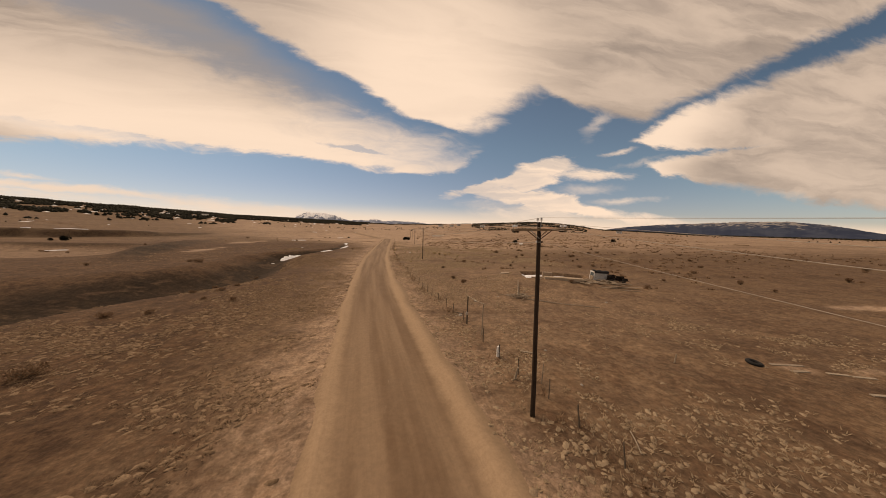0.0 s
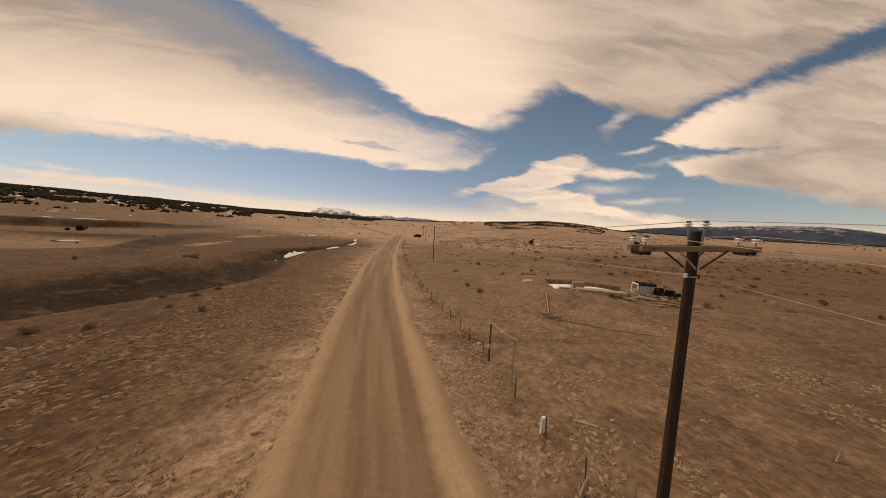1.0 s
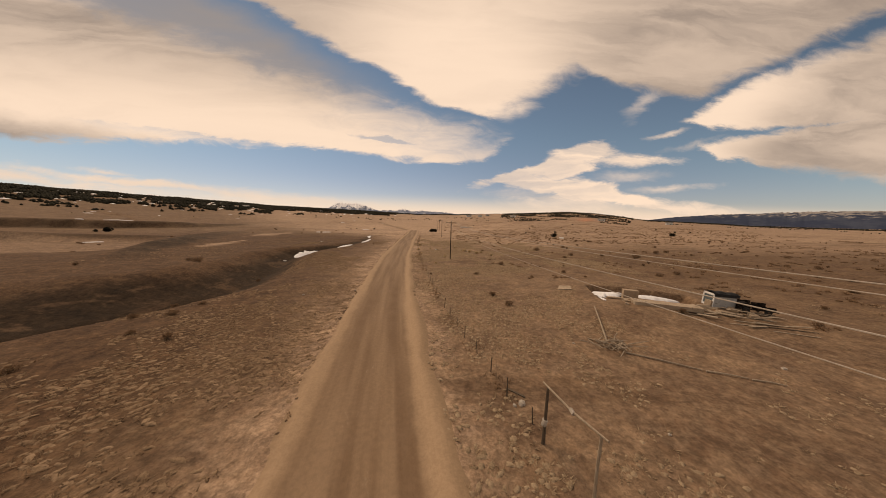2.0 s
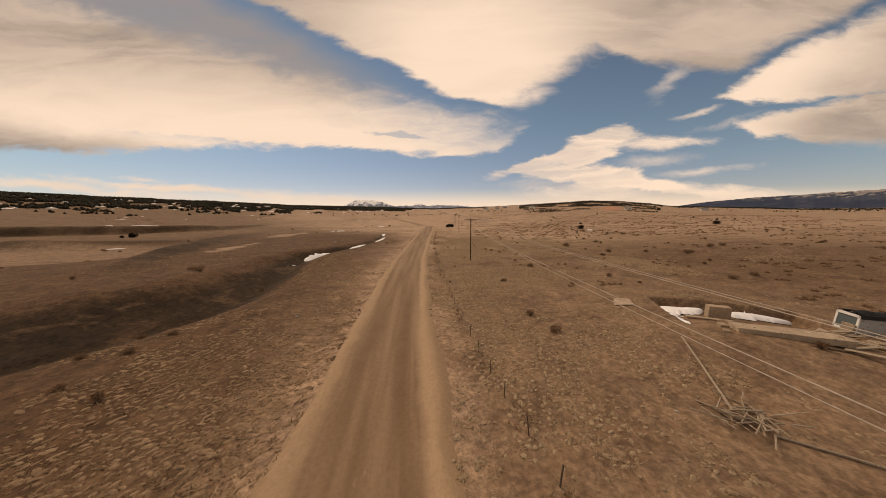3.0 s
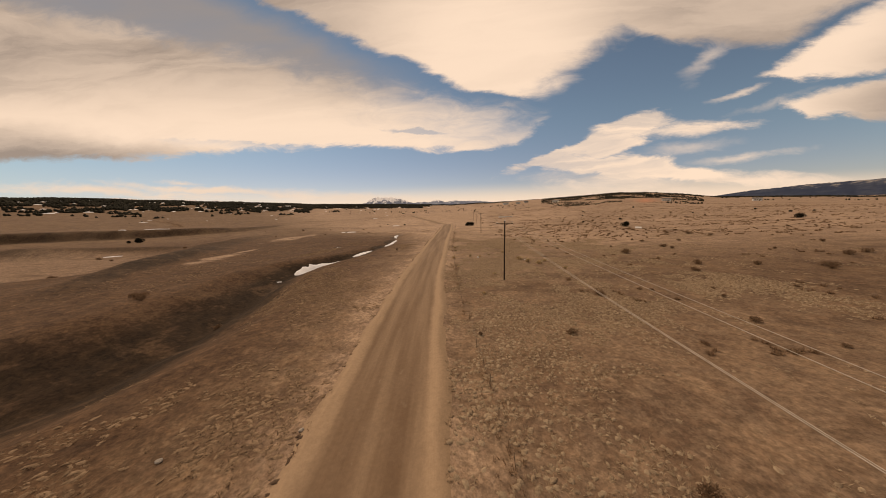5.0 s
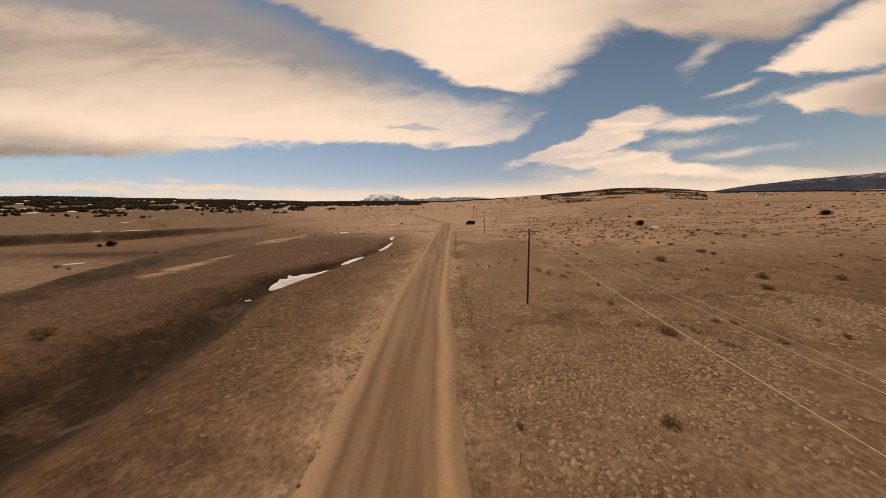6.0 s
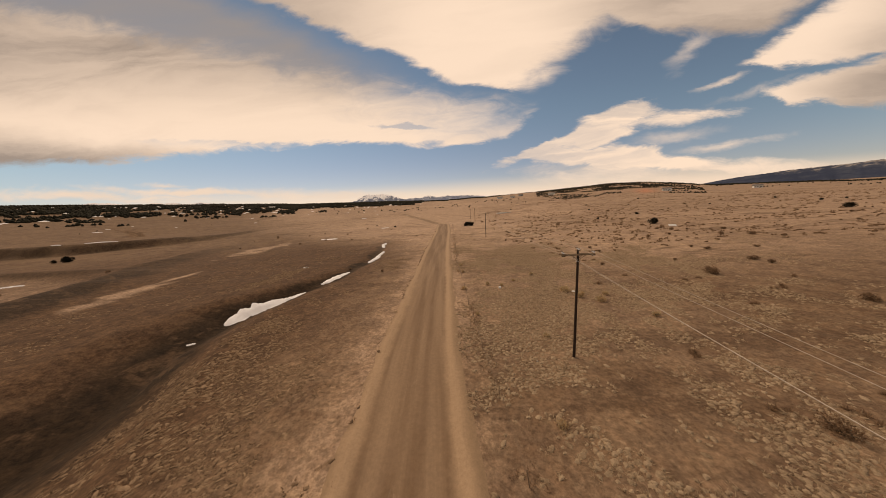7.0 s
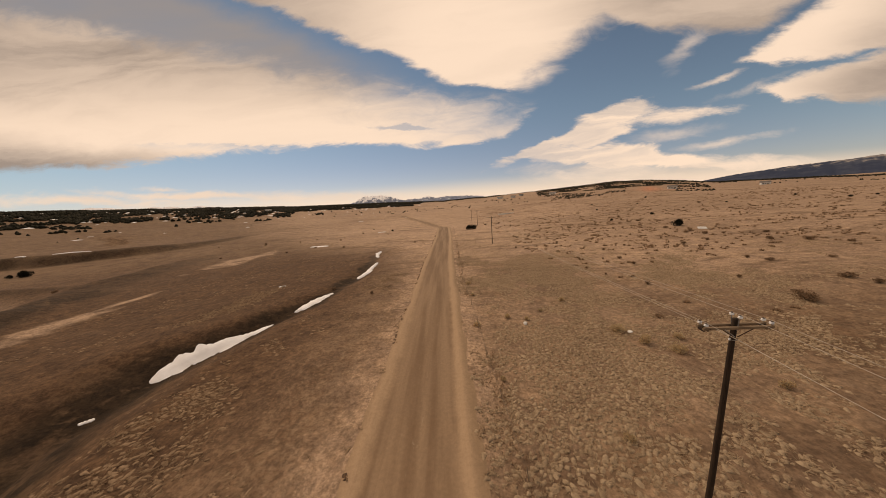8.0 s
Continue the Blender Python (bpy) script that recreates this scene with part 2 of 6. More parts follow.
    col = k.mix(k.math("MULTIPLY", k.step(k.noise(k.stretch(at, (0.25, 0.6, 1.0), -5), 1.0, 5.0, 0.68), 0.57, 0.66), 0.42), col, k.mix(0.6, soil, (0.09, 0.056, 0.034)))
    col = k.mix(red, col, k.mix(mid, (0.40, 0.165, 0.090), (0.54, 0.25, 0.15)))
    # litter, stones and bare spots a hand to a stride across
    litter = k.noise(at, 2.9, 7.0, 0.74, 0.0)
    col = k.mix(1.0, col, k.math("ADD", 0.66, k.math("MULTIPLY", k.step(litter, 0.34, 0.68), 0.66)), "MULTIPLY")
    stain = k.noise(at, 0.42, 5.0, 0.66, 0.5)
    col = k.mix(1.0, col, k.mix(k.step(stain, 0.32, 0.68), (0.84, 0.82, 0.83), (1.20, 1.17, 1.13)), "MULTIPLY")
    k.tree.links.new(col, b.inputs["Base Color"])
    bump(k, b, k.math("ADD", k.math("MULTIPLY", small, 0.6), k.math("MULTIPLY", litter, 0.4)), 0.9, 0.18)
    return m


def road_material():
    """Packed dirt: the cross position runs in u (metres from the middle), the length in v."""
    m, k, b = make("packed_dirt", 0.93)
    b.inputs["Specular IOR Level"].default_value = 0.15
    b.inputs["Sheen Weight"].default_value, b.inputs["Sheen Roughness"].default_value, b.inputs["Sheen Tint"].default_value = 0.10, 0.55, (1.0, 0.76, 0.54, 1)
    uv = k.put("ShaderNodeUVMap", uv_map="lane").outputs[0]
    at = k.put("ShaderNodeNewGeometry").outputs["Position"]
    drawn = k.stretch(uv, (1.0, 0.045, 1.0))
    lane = k.noise(drawn, 0.85, 3.0, 0.5)
    thread = k.noise(drawn, 9.0, 4.0, 0.6)
    blot = k.noise(at, 0.55, 5.0, 0.6)
    grit = k.noise(at, 14.0, 3.0, 0.7)
    u = k.put("ShaderNodeSeparateXYZ", {0: uv}).outputs[0]
    across = k.math("ADD", u, k.math("MULTIPLY", k.math("SUBTRACT", blot, 0.5), 0.7))
    side = k.math("MAXIMUM", across, k.math("MULTIPLY", across, -1.02))
    col = k.mix(k.step(lane, 0.36, 0.64), (0.168, 0.103, 0.061), (0.272, 0.180, 0.112))
    col = k.mix(k.math("MULTIPLY", k.step(blot, 0.35, 0.68), 0.35), col, (0.222, 0.146, 0.094))
    col = k.mix(k.math("MULTIPLY", k.step(thread, 0.45, 0.7), 0.13), col, (0.165, 0.103, 0.063))
    shoulder = k.step(side, 2.1, 2.8)
    col = k.mix(k.math("MULTIPLY", shoulder, 0.9), col, k.mix(k.math("ADD", k.math("MULTIPLY", grit, 0.6), k.math("MULTIPLY", thread, 0.4)), (0.275, 0.180, 0.110), (0.47, 0.322, 0.204)))
    col = k.mix(k.math("MULTIPLY", k.step(side, 3.0, 3.8), 0.9), col, k.mix(k.math("ADD", k.math("MULTIPLY", blot, 0.5), k.math("MULTIPLY", grit, 0.5)), (0.175, 0.112, 0.067), (0.33, 0.222, 0.137)))
    pebble = k.math("MULTIPLY", k.step(k.noise(k.stretch(uv, (1.0, 0.3, 1.0)), 1.9, 6.0, 0.72, 0.6), 0.60, 0.74), k.step(side, 1.9, 0.4))
    col = k.mix(k.math("MULTIPLY", pebble, 0.42), col, (0.41, 0.318, 0.226))
    rubble = k.noise(at, 4.5, 6.0, 0.76)
    col = k.mix(1.0, col, k.math("ADD", 0.90, k.math("MULTIPLY", k.step(rubble, 0.32, 0.70), 0.20)), "MULTIPLY")
    k.tree.links.new(col, b.inputs["Base Color"])
    bump(k, b, k.math("ADD", k.math("MULTIPLY", thread, 0.5), k.math("MULTIPLY", rubble, 0.5)), 0.6, 0.04)
    return m


def blade_material(name, lo, hi, through_light=0.45, rough=0.9):
    m, k, b = make(name, rough)
    b.inputs["Specular IOR Level"].default_value = 0.1
    r = k.put("ShaderNodeNewGeometry")
    n = k.noise(r.outputs["Position"], 0.3, 3.0)
    f = k.math("ADD", k.math("MULTIPLY", r.outputs["Random Per Island"], 0.75), k.math("MULTIPLY", n, 0.35))
    col = k.mix(f, lo, hi)
    k.tree.links.new(col, b.inputs["Base Color"])
    thin = k.put("ShaderNodeBsdfTranslucent", {"Color": col})
    both = k.put("ShaderNodeMixShader", {0: through_light, 1: b.outputs[0], 2: thin.outputs[0]})
    k.tree.links.new(both.outputs[0], m.node_tree.nodes["Material Output"].inputs[0])
    return m


def mat_material(name, lo, hi):
    """Matted dead grass: each clump its own shade, mottled within."""
    m, k, b = make(name, 0.95)
    b.inputs["Specular IOR Level"].default_value = 0.1
    g = k.put("ShaderNodeNewGeometry")
    n = k.noise(g.outputs["Position"], 9.0, 5.0, 0.72)
    w = k.noise(g.outputs["Position"], 0.5, 3.0, 0.6)
    f = k.math("ADD", k.math("MULTIPLY", g.outputs["Random Per Island"], 0.45), k.math("ADD", k.math("MULTIPLY", k.step(n, 0.3, 0.7), 0.45), k.math("MULTIPLY", k.step(w, 0.3, 0.7), 0.25)))
    k.tree.links.new(k.mix(f, lo, hi), b.inputs["Base Color"])
    bump(k, b, n, 0.9, 0.05)
    return m


M_GROUND, M_ROAD = ground_material(), road_material()
M_STRAW = blade_material("straw_blades", (0.27, 0.190, 0.119), (0.52, 0.388, 0.256))
M_CUSHION = mat_material("matted_dry_grass", (0.160, 0.107, 0.066), (0.41, 0.301, 0.197))
M_SAGE = blade_material("sage_leaves", (0.190, 0.116, 0.070), (0.36, 0.235, 0.145), 0.4)
M_RABBIT = blade_material("rabbitbrush_leaves", (0.54, 0.41, 0.255), (0.74, 0.585, 0.385), 0.55)
M_TAN_WOOD = surface("dusty_fence_wood", (0.16, 0.108, 0.068), (0.30, 0.21, 0.135), 5.0, 0.9, grain=(4, 4, 0.6), relief=0.5, vary=0.3)
M_CUSHION_DARK = mat_material("weathered_grass_mat", (0.105, 0.063, 0.037), (0.345, 0.234, 0.147))
M_STRAW_DARK = blade_material("weathered_blades", (0.17, 0.110, 0.067), (0.36, 0.25, 0.157))
M_CLOD = surface("turned_earth", (0.070, 0.042, 0.026), (0.150, 0.092, 0.056), 4.0, 0.95, relief=0.9, depth=0.04)
M_JUNIPER = blade_material("juniper_needles", (0.014, 0.013, 0.009), (0.040, 0.036, 0.022), 0.1)
M_TWIG = surface("grey_twigs", (0.09, 0.07, 0.05), (0.17, 0.13, 0.09), 6)
M_POLE = surface("creosoted_pine", (0.018, 0.011, 0.007), (0.054, 0.033, 0.021), 3.0, 0.85, grain=(6, 6, 0.5), relief=0.5)
M_ARM = surface("weathered_fir", (0.150, 0.102, 0.064), (0.28, 0.198, 0.128), 4.0, 0.85, grain=(0.6, 5, 5), relief=0.4)
M_GREY_WOOD = surface("silvered_wood", (0.24, 0.18, 0.125), (0.48, 0.385, 0.285), 5.0, 0.85, grain=(4, 4, 0.5), relief=0.5, vary=0.3)
M_POST = surface("old_fence_wood", (0.075, 0.055, 0.038), (0.20, 0.148, 0.104), 5.0, 0.9, grain=(4, 4, 0.6), relief=0.5, vary=0.5)
M_STEEL = surface("rusted_steel", (0.045, 0.030, 0.022), (0.14, 0.085, 0.055), 6.0, 0.7, 0.5, relief=0.4)
M_GALV = surface("dull_galvanised_steel", (0.22, 0.21, 0.20), (0.36, 0.345, 0.33), 9.0, 0.55, 0.6, relief=0.1)
M_WIRE = surface("bare_line_wire", (0.38, 0.32, 0.255), (0.56, 0.48, 0.40), 4.0, 0.5, 0.3, relief=0.05)
M_BARB = surface("rusty_fence_wire", (0.10, 0.075, 0.055), (0.22, 0.165, 0.12), 8.0, 0.7, 0.4, relief=0.05)
M_PORCELAIN = surface("white_porcelain", (0.74, 0.74, 0.73), (0.82, 0.82, 0.81), 8.0, 0.15, relief=0.02)
M_CAP = surface("brown_glaze", (0.05, 0.035, 0.028), (0.10, 0.07, 0.05), 8.0, 0.2, relief=0.02)
M_CONCRETE = surface("old_concrete", (0.285, 0.210, 0.145), (0.46, 0.355, 0.255), 1.6, 0.92, relief=0.5, depth=0.02, spots=(0.19, 0.145, 0.10))
M_BLOCK = surface("buff_block", (0.30, 0.215, 0.145), (0.43, 0.320, 0.225), 3.0, 0.95, relief=0.5)
M_WHITE = surface("chalky_white_paint", (0.62, 0.60, 0.56), (0.80, 0.78, 0.74), 3.0, 0.6, relief=0.15, spots=(0.48, 0.44, 0.38))
M_GREYPAINT = surface("faded_grey_panel", (0.30, 0.295, 0.285), (0.42, 0.41, 0.39), 2.0, 0.6, relief=0.15, spots=(0.24, 0.22, 0.20))
M_BLACK = surface("black_sheet", (0.012, 0.012, 0.013), (0.030, 0.030, 0.032), 3.0, 0.55, relief=0.2)
M_BURNT = surface("scorched_metal", (0.012, 0.010, 0.009), (0.060, 0.042, 0.032), 4.0, 0.7, 0.4, relief=0.6, depth=0.03, spots=(0.12, 0.075, 0.05))
M_RUBBER = surface("perished_rubber", (0.012, 0.011, 0.010), (0.030, 0.027, 0.024), 8.0, 0.85, relief=0.3)
M_STONE = surface("fieldstone", (0.30, 0.25, 0.20), (0.55, 0.48, 0.40), 4.0, 0.9, relief=0.5, vary=0.3)
M_ROOF = surface("dull_metal_roof", (0.10, 0.085, 0.075), (0.19, 0.165, 0.145), 1.0, 0.6, relief=0.1)
M_GLASS, _k, _b = make("window_glass", 0.08)
_b.inputs["Base Color"].default_value, _b.inputs["Specular IOR Level"].default_value = (0.10, 0.125, 0.13, 1), 0.6


def snow_material():
    m, k, b = make("old_snow", 0.7)
    at = k.put("ShaderNodeNewGeometry").outputs["Position"]
    n, t = k.noise(at, 0.8, 5.0, 0.6), k.noise(at, 7.0, 4.0, 0.6)
    k.tree.links.new(k.mix(k.step(n, 0.35, 0.7), (0.78, 0.77, 0.76), (0.87, 0.87, 0.87)), b.inputs["Base Color"])
    bump(k, b, k.math("ADD", n, k.math("MULTIPLY", t, 0.3)), 0.5, 0.12)
    return m


M_SNOW = snow_material()


def mountain_material(name, wood, rock, top, snow_from, snow_to):
    """Forest below, bare rock and snow higher up, with distance haze in their colours; the heights are in metres."""
    m, k, b = make(name, 1.0)
    b.inputs["Specular IOR Level"].default_value = 0.0
    at = k.put("ShaderNodeNewGeometry").outputs["Position"]
    z = k.put("ShaderNodeSeparateXYZ", {0: at}).outputs[2]
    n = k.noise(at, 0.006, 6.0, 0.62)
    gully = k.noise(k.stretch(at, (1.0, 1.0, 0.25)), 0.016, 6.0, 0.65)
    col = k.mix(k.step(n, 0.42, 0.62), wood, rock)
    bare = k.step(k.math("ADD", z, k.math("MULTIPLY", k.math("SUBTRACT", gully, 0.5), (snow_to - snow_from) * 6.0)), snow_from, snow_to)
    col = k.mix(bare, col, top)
    k.tree.links.new(col, b.inputs["Base Color"])
    return m


# the blue in woods and rock is air haze mixed into the base colours
M_BLUE_RANGE = mountain_material("hazy_forested_range", (0.044, 0.056, 0.088), (0.066, 0.078, 0.108), (0.30, 0.275, 0.255), 88, 134)
M_SNOW_RANGE = mountain_material("hazy_snowy_range", (0.17, 0.20, 0.27), (0.26, 0.29, 0.35), (0.93, 0.92, 0.92), 88, 172)


# ---- mesh helpers ----
def mesh_of(name, bm, material, smooth=False):
    me = bpy.data.meshes.new(name)
    bm.to_mesh(me)
    bm.free()
    if material is not None:
        me.materials.append(material)
    if smooth:
        me.shade_smooth()
    return me


def part(name, bm, material, parent=None, label="", smooth=False):
    """One mesh object from a bmesh, under a thing or a part."""
    ob = new(name, mesh_of(name, bm, material, smooth))
    ob.parent = parent
    return tagged(ob, label)


def root(name, m, label, category, group="", kind=""):
    ob = new(name)
    ob.empty_display_size = 0.3
    ob.matrix_world = m
    return tagged(ob, label, category, group, kind)


def raw(name, verts, faces, material, smooth=False):
    """A mesh from arrays, for surfaces of many faces: faces all of one size."""
    verts, faces = np.asarray(verts, np.float32), np.asarray(faces, np.int32)
    me = bpy.data.meshes.new(name)
    me.vertices.add(len(verts))
    me.vertices.foreach_set("co", verts.ravel())
    n = faces.shape[1]
    me.loops.add(faces.size)
    me.loops.foreach_set("vertex_index", faces.ravel())
    me.polygons.add(len(faces))
    me.polygons.foreach_set("loop_start", np.arange(0, faces.size, n, dtype=np.int32))
    me.update(calc_edges=True)
    me.validate()
    me.materials.append(material)
    if smooth:
        me.shade_smooth()
    return me


def beam(bm, a, b, w, h, taper=1.0, up=(0, 0, 1), bevel=0.12):
    """A sawn piece from a to b, w wide and h high, with broken edges."""
    a, b = Vector(a), Vector(b)
    z = (b - a).normalized()
    x = Vector(up).cross(z)
    x = x.normalized() if x.length > 1e-4 else Vector((1, 0, 0))
    y = z.cross(x)
    c = bevel * min(w, h)
    shape = [(-w / 2 + c, -h / 2), (w / 2 - c, -h / 2), (w / 2, -h / 2 + c), (w / 2, h / 2 - c), (w / 2 - c, h / 2), (-w / 2 + c, h / 2), (-w / 2, h / 2 - c), (-w / 2, -h / 2 + c)]
    rings = [[bm.verts.new(p + x * u * s + y * v * s) for u, v in shape] for p, s in ((a, 1.0), (b, taper))]
    for i in range(8):
        bm.faces.new((rings[0][i], rings[0][(i + 1) % 8], rings[1][(i + 1) % 8], rings[1][i]))
    bm.faces.new(rings[0][::-1])
    bm.faces.new(rings[1])
    return bm


def tube(bm, points, radii, sides=8, wobble=0.0, seed=0, cap=True):
    """A round body along points, with a radius at each."""
    rng = random.Random(seed)
    points = [Vector(p) for p in points]
    rings = []
    for i, p in enumerate(points):
        d = (points[min(i + 1, len(points) - 1)] - points[max(i - 1, 0)]).normalized()
        x = d.orthogonal().normalized() if abs(d.z) > 0.9 else d.cross(Vector((0, 0, 1))).normalized()
        if abs(d.z) > 0.9:
            x = Vector((0, 1, 0)).cross(d).normalized()
        y = d.cross(x)
        r = radii[i] if hasattr(radii, "__len__") else radii
        ring = []
        for s in range(sides):
            q = 2 * math.pi * s / sides
            k = r * (1 + wobble * (rng.random() - 0.5))
            ring.append(bm.verts.new(p + x * math.cos(q) * k + y * math.sin(q) * k))
        rings.append(ring)
    for a, b in zip(rings, rings[1:]):
        for s in range(sides):
            bm.faces.new((a[s], a[(s + 1) % sides], b[(s + 1) % sides], b[s]))
    if cap:
        bm.faces.new(rings[0][::-1])
        bm.faces.new(rings[-1])
    return bm


def lathe(bm, profile, centre=(0, 0, 0), sides=14):
    """A turned body about z: (radius, height) from the foot up."""
    c = Vector(centre)
    rings = [[bm.verts.new(c + Vector((r * math.cos(2 * math.pi * s / sides), r * math.sin(2 * math.pi * s / sides), h))) for s in range(sides)] for r, h in profile]
    for a, b in zip(rings, rings[1:]):
        for s in range(sides):
            bm.faces.new((a[s], a[(s + 1) % sides], b[(s + 1) % sides], b[s]))
    bm.faces.new(rings[0][::-1])
    bm.faces.new(rings[-1])
    return bm


def slab(bm, m, sx, sy, sz, rough=0.0, cuts=0, seed=0, bevel=0.02):
    """A block with its foot at m, worn out of true by rough."""
    got = bmesh.ops.create_cube(bm, size=1)["verts"]
    if bevel:
        es = {e for v in got for e in v.link_edges}
        for v in got:
            v.co = Vector((v.co.x * sx, v.co.y * sy, (v.co.z + 0.5) * sz))
        got = bmesh.ops.bevel(bm, geom=list(es), offset=bevel, segments=1, affect="EDGES")["verts"]
        got = list({v for f in bm.faces for v in f.verts if v in got or v.tag is False})
    if cuts:
        bmesh.ops.subdivide_edges(bm, edges=bm.edges[:], cuts=cuts, use_grid_fill=True)
    for v in bm.verts:
        if rough:
            n = noise.noise_vector(v.co * 1.7 + Vector((seed * 3.1, 0, 0))) * rough + noise.noise_vector(v.co * 5.0) * rough * 0.4
            v.co += n
    bmesh.ops.transform(bm, matrix=m, verts=bm.verts[:])
    return bm


# ---- the lie of the land ----
def vnoise(x, y, seed=0):
    """Smooth value noise on arrays, 0 to 1."""
    xi, yi = np.floor(x).astype(np.int64), np.floor(y).astype(np.int64)
    fx, fy = x - xi, y - yi
    fx, fy = fx * fx * (3 - 2 * fx), fy * fy * (3 - 2 * fy)

    def at(i, j):
        h = (i * 374761393 + j * 668265263 + seed * 974711) & 0xFFFFFFFF
        h = ((h ^ (h >> 13)) * 1274126177) & 0xFFFFFFFF
        return ((h ^ (h >> 16)) & 0xFFFF) / 65535.0

    a, b, c, d = at(xi, yi), at(xi + 1, yi), at(xi, yi + 1), at(xi + 1, yi + 1)
    return (a * (1 - fx) + b * fx) * (1 - fy) + (c * (1 - fx) + d * fx) * fy


def fbm(x, y, octaves=4, seed=0):
    total, weight, out = 0.0, 1.0, 0.0
    for o in range(octaves):
        out = out + weight * vnoise(x * 2 ** o, y * 2 ** o, seed + o * 17)
        total += weight
        weight *= 0.5
    return out / total


def smooth(v, lo, hi):
    t = np.clip((v - lo) / (hi - lo), 0, 1)
    return t * t * (3 - 2 * t)


def along(x, y, points):
    """Distance from a line of points (positive on its right hand) and how far along it, in points."""
    best, sign, where = np.full(np.shape(x), 1e9), np.ones(np.shape(x)), np.zeros(np.shape(x))
    for i, ((ax, ay), (bx, by)) in enumerate(zip(points, points[1:])):
        dx, dy = bx - ax, by - ay
        t = np.clip(((x - ax) * dx + (y - ay) * dy) / (dx * dx + dy * dy), 0, 1)
        d = np.hypot(x - ax - t * dx, y - ay - t * dy)
        near = d < best
        best = np.where(near, d, best)
        sign = np.where(near, np.sign((x - ax) * dy - (y - ay) * dx), sign)
        where = np.where(near, i + t, where)
    return best * np.where(sign == 0, 1, sign), where


ROAD_Y = (-60, -20, 8, 18, 30, 37, 47, 60, 72, 91, 117, 165, 205, 240, 300, 380)
ROAD_X = (7.5, 3.2, 0.3, -1.0, -2.5, -3.3, -4.1, -5.1, -5.8, -6.2, -6.8, -6.8, -7.6, -12.0, -30.0, -64.0)
CREEK = [(-78, -10), (-62, 10), (-50, 26), (-41, 37), (-34.5, 44), (-31, 51), (-30, 58), (-31.2, 67), (-33.6, 77), (-33.4, 84), (-30.6, 90.5), (-27.2, 96.5), (-24.6, 103), (-22.6, 114), (-23, 126), (-26, 140), (-25, 165)]
CREEK_DEEP = (3.4, 3.4, 3.4, 3.4, 3.4, 3.3, 3.1, 2.8, 2.2, 1.9, 1.4, 0.9, 0.55, 0.45, 0.4, 0.25, 0.0)
CREEK_NEAR = (17, 17, 16.5, 14.2, 12.3, 11.8, 10.4, 8.8, 7.4, 6.9, 6.2, 5.4, 3.4, 3.0, 2.8, 2.5, 2.0)
CREEK_FAR = (18, 18, 18, 16, 14, 13, 11.5, 10, 8.5, 7.0, 5.5, 4.5, 3.8, 3.2, 3.0, 2.8, 2.0)
RIDGE = [(-56, 60), (-62.5, 70.5), (-68.5, 82), (-75, 97), (-82, 107), (-89, 116), (-94, 128), (-98, 142), (-103, 168)]
RIDGE_HIGH = (0.0, 1.0, 2.0, 2.1, 1.5, 1.1, 0.9, 0.7, 0.0)
BLUFF = [(-300, 96), (-240, 128), (-213, 147), (-187, 152), (-166, 161), (-152, 176), (-146, 205), (-152, 262)]
BLUFF_HIGH = (5.0, 5.0, 4.6, 4.4, 4.2, 3.6, 1.8, 0.0)
CREST_AZ = (-180, -90, -60, -50, -40, -27, -16.5, -8, -1.7, 8, 20, 29, 34, 38, 43, 57, 75, 100, 180)
CREST_EL = (0.02, 0.036, 0.039, 0.034, 0.027, 0.0155, 0.0105, 0.006, 0.003, 0.006, 0.0135, 0.0215, 0.0195, 0.011, -0.001, -0.010, -0.010, 0.005, 0.02)
PIT_AT, PIT_TURN, PIT_LONG, PIT_WIDE = Vector((26.2, 39.7)), radians(-24), 10.8, 4.6


def road_x(y):
    return np.interp(y, ROAD_Y, ROAD_X)


def pit_frame(x, y):
    c, s = math.cos(PIT_TURN), math.sin(PIT_TURN)
    return (x - PIT_AT.x) * c + (y - PIT_AT.y) * s, -(x - PIT_AT.x) * s + (y - PIT_AT.y) * c


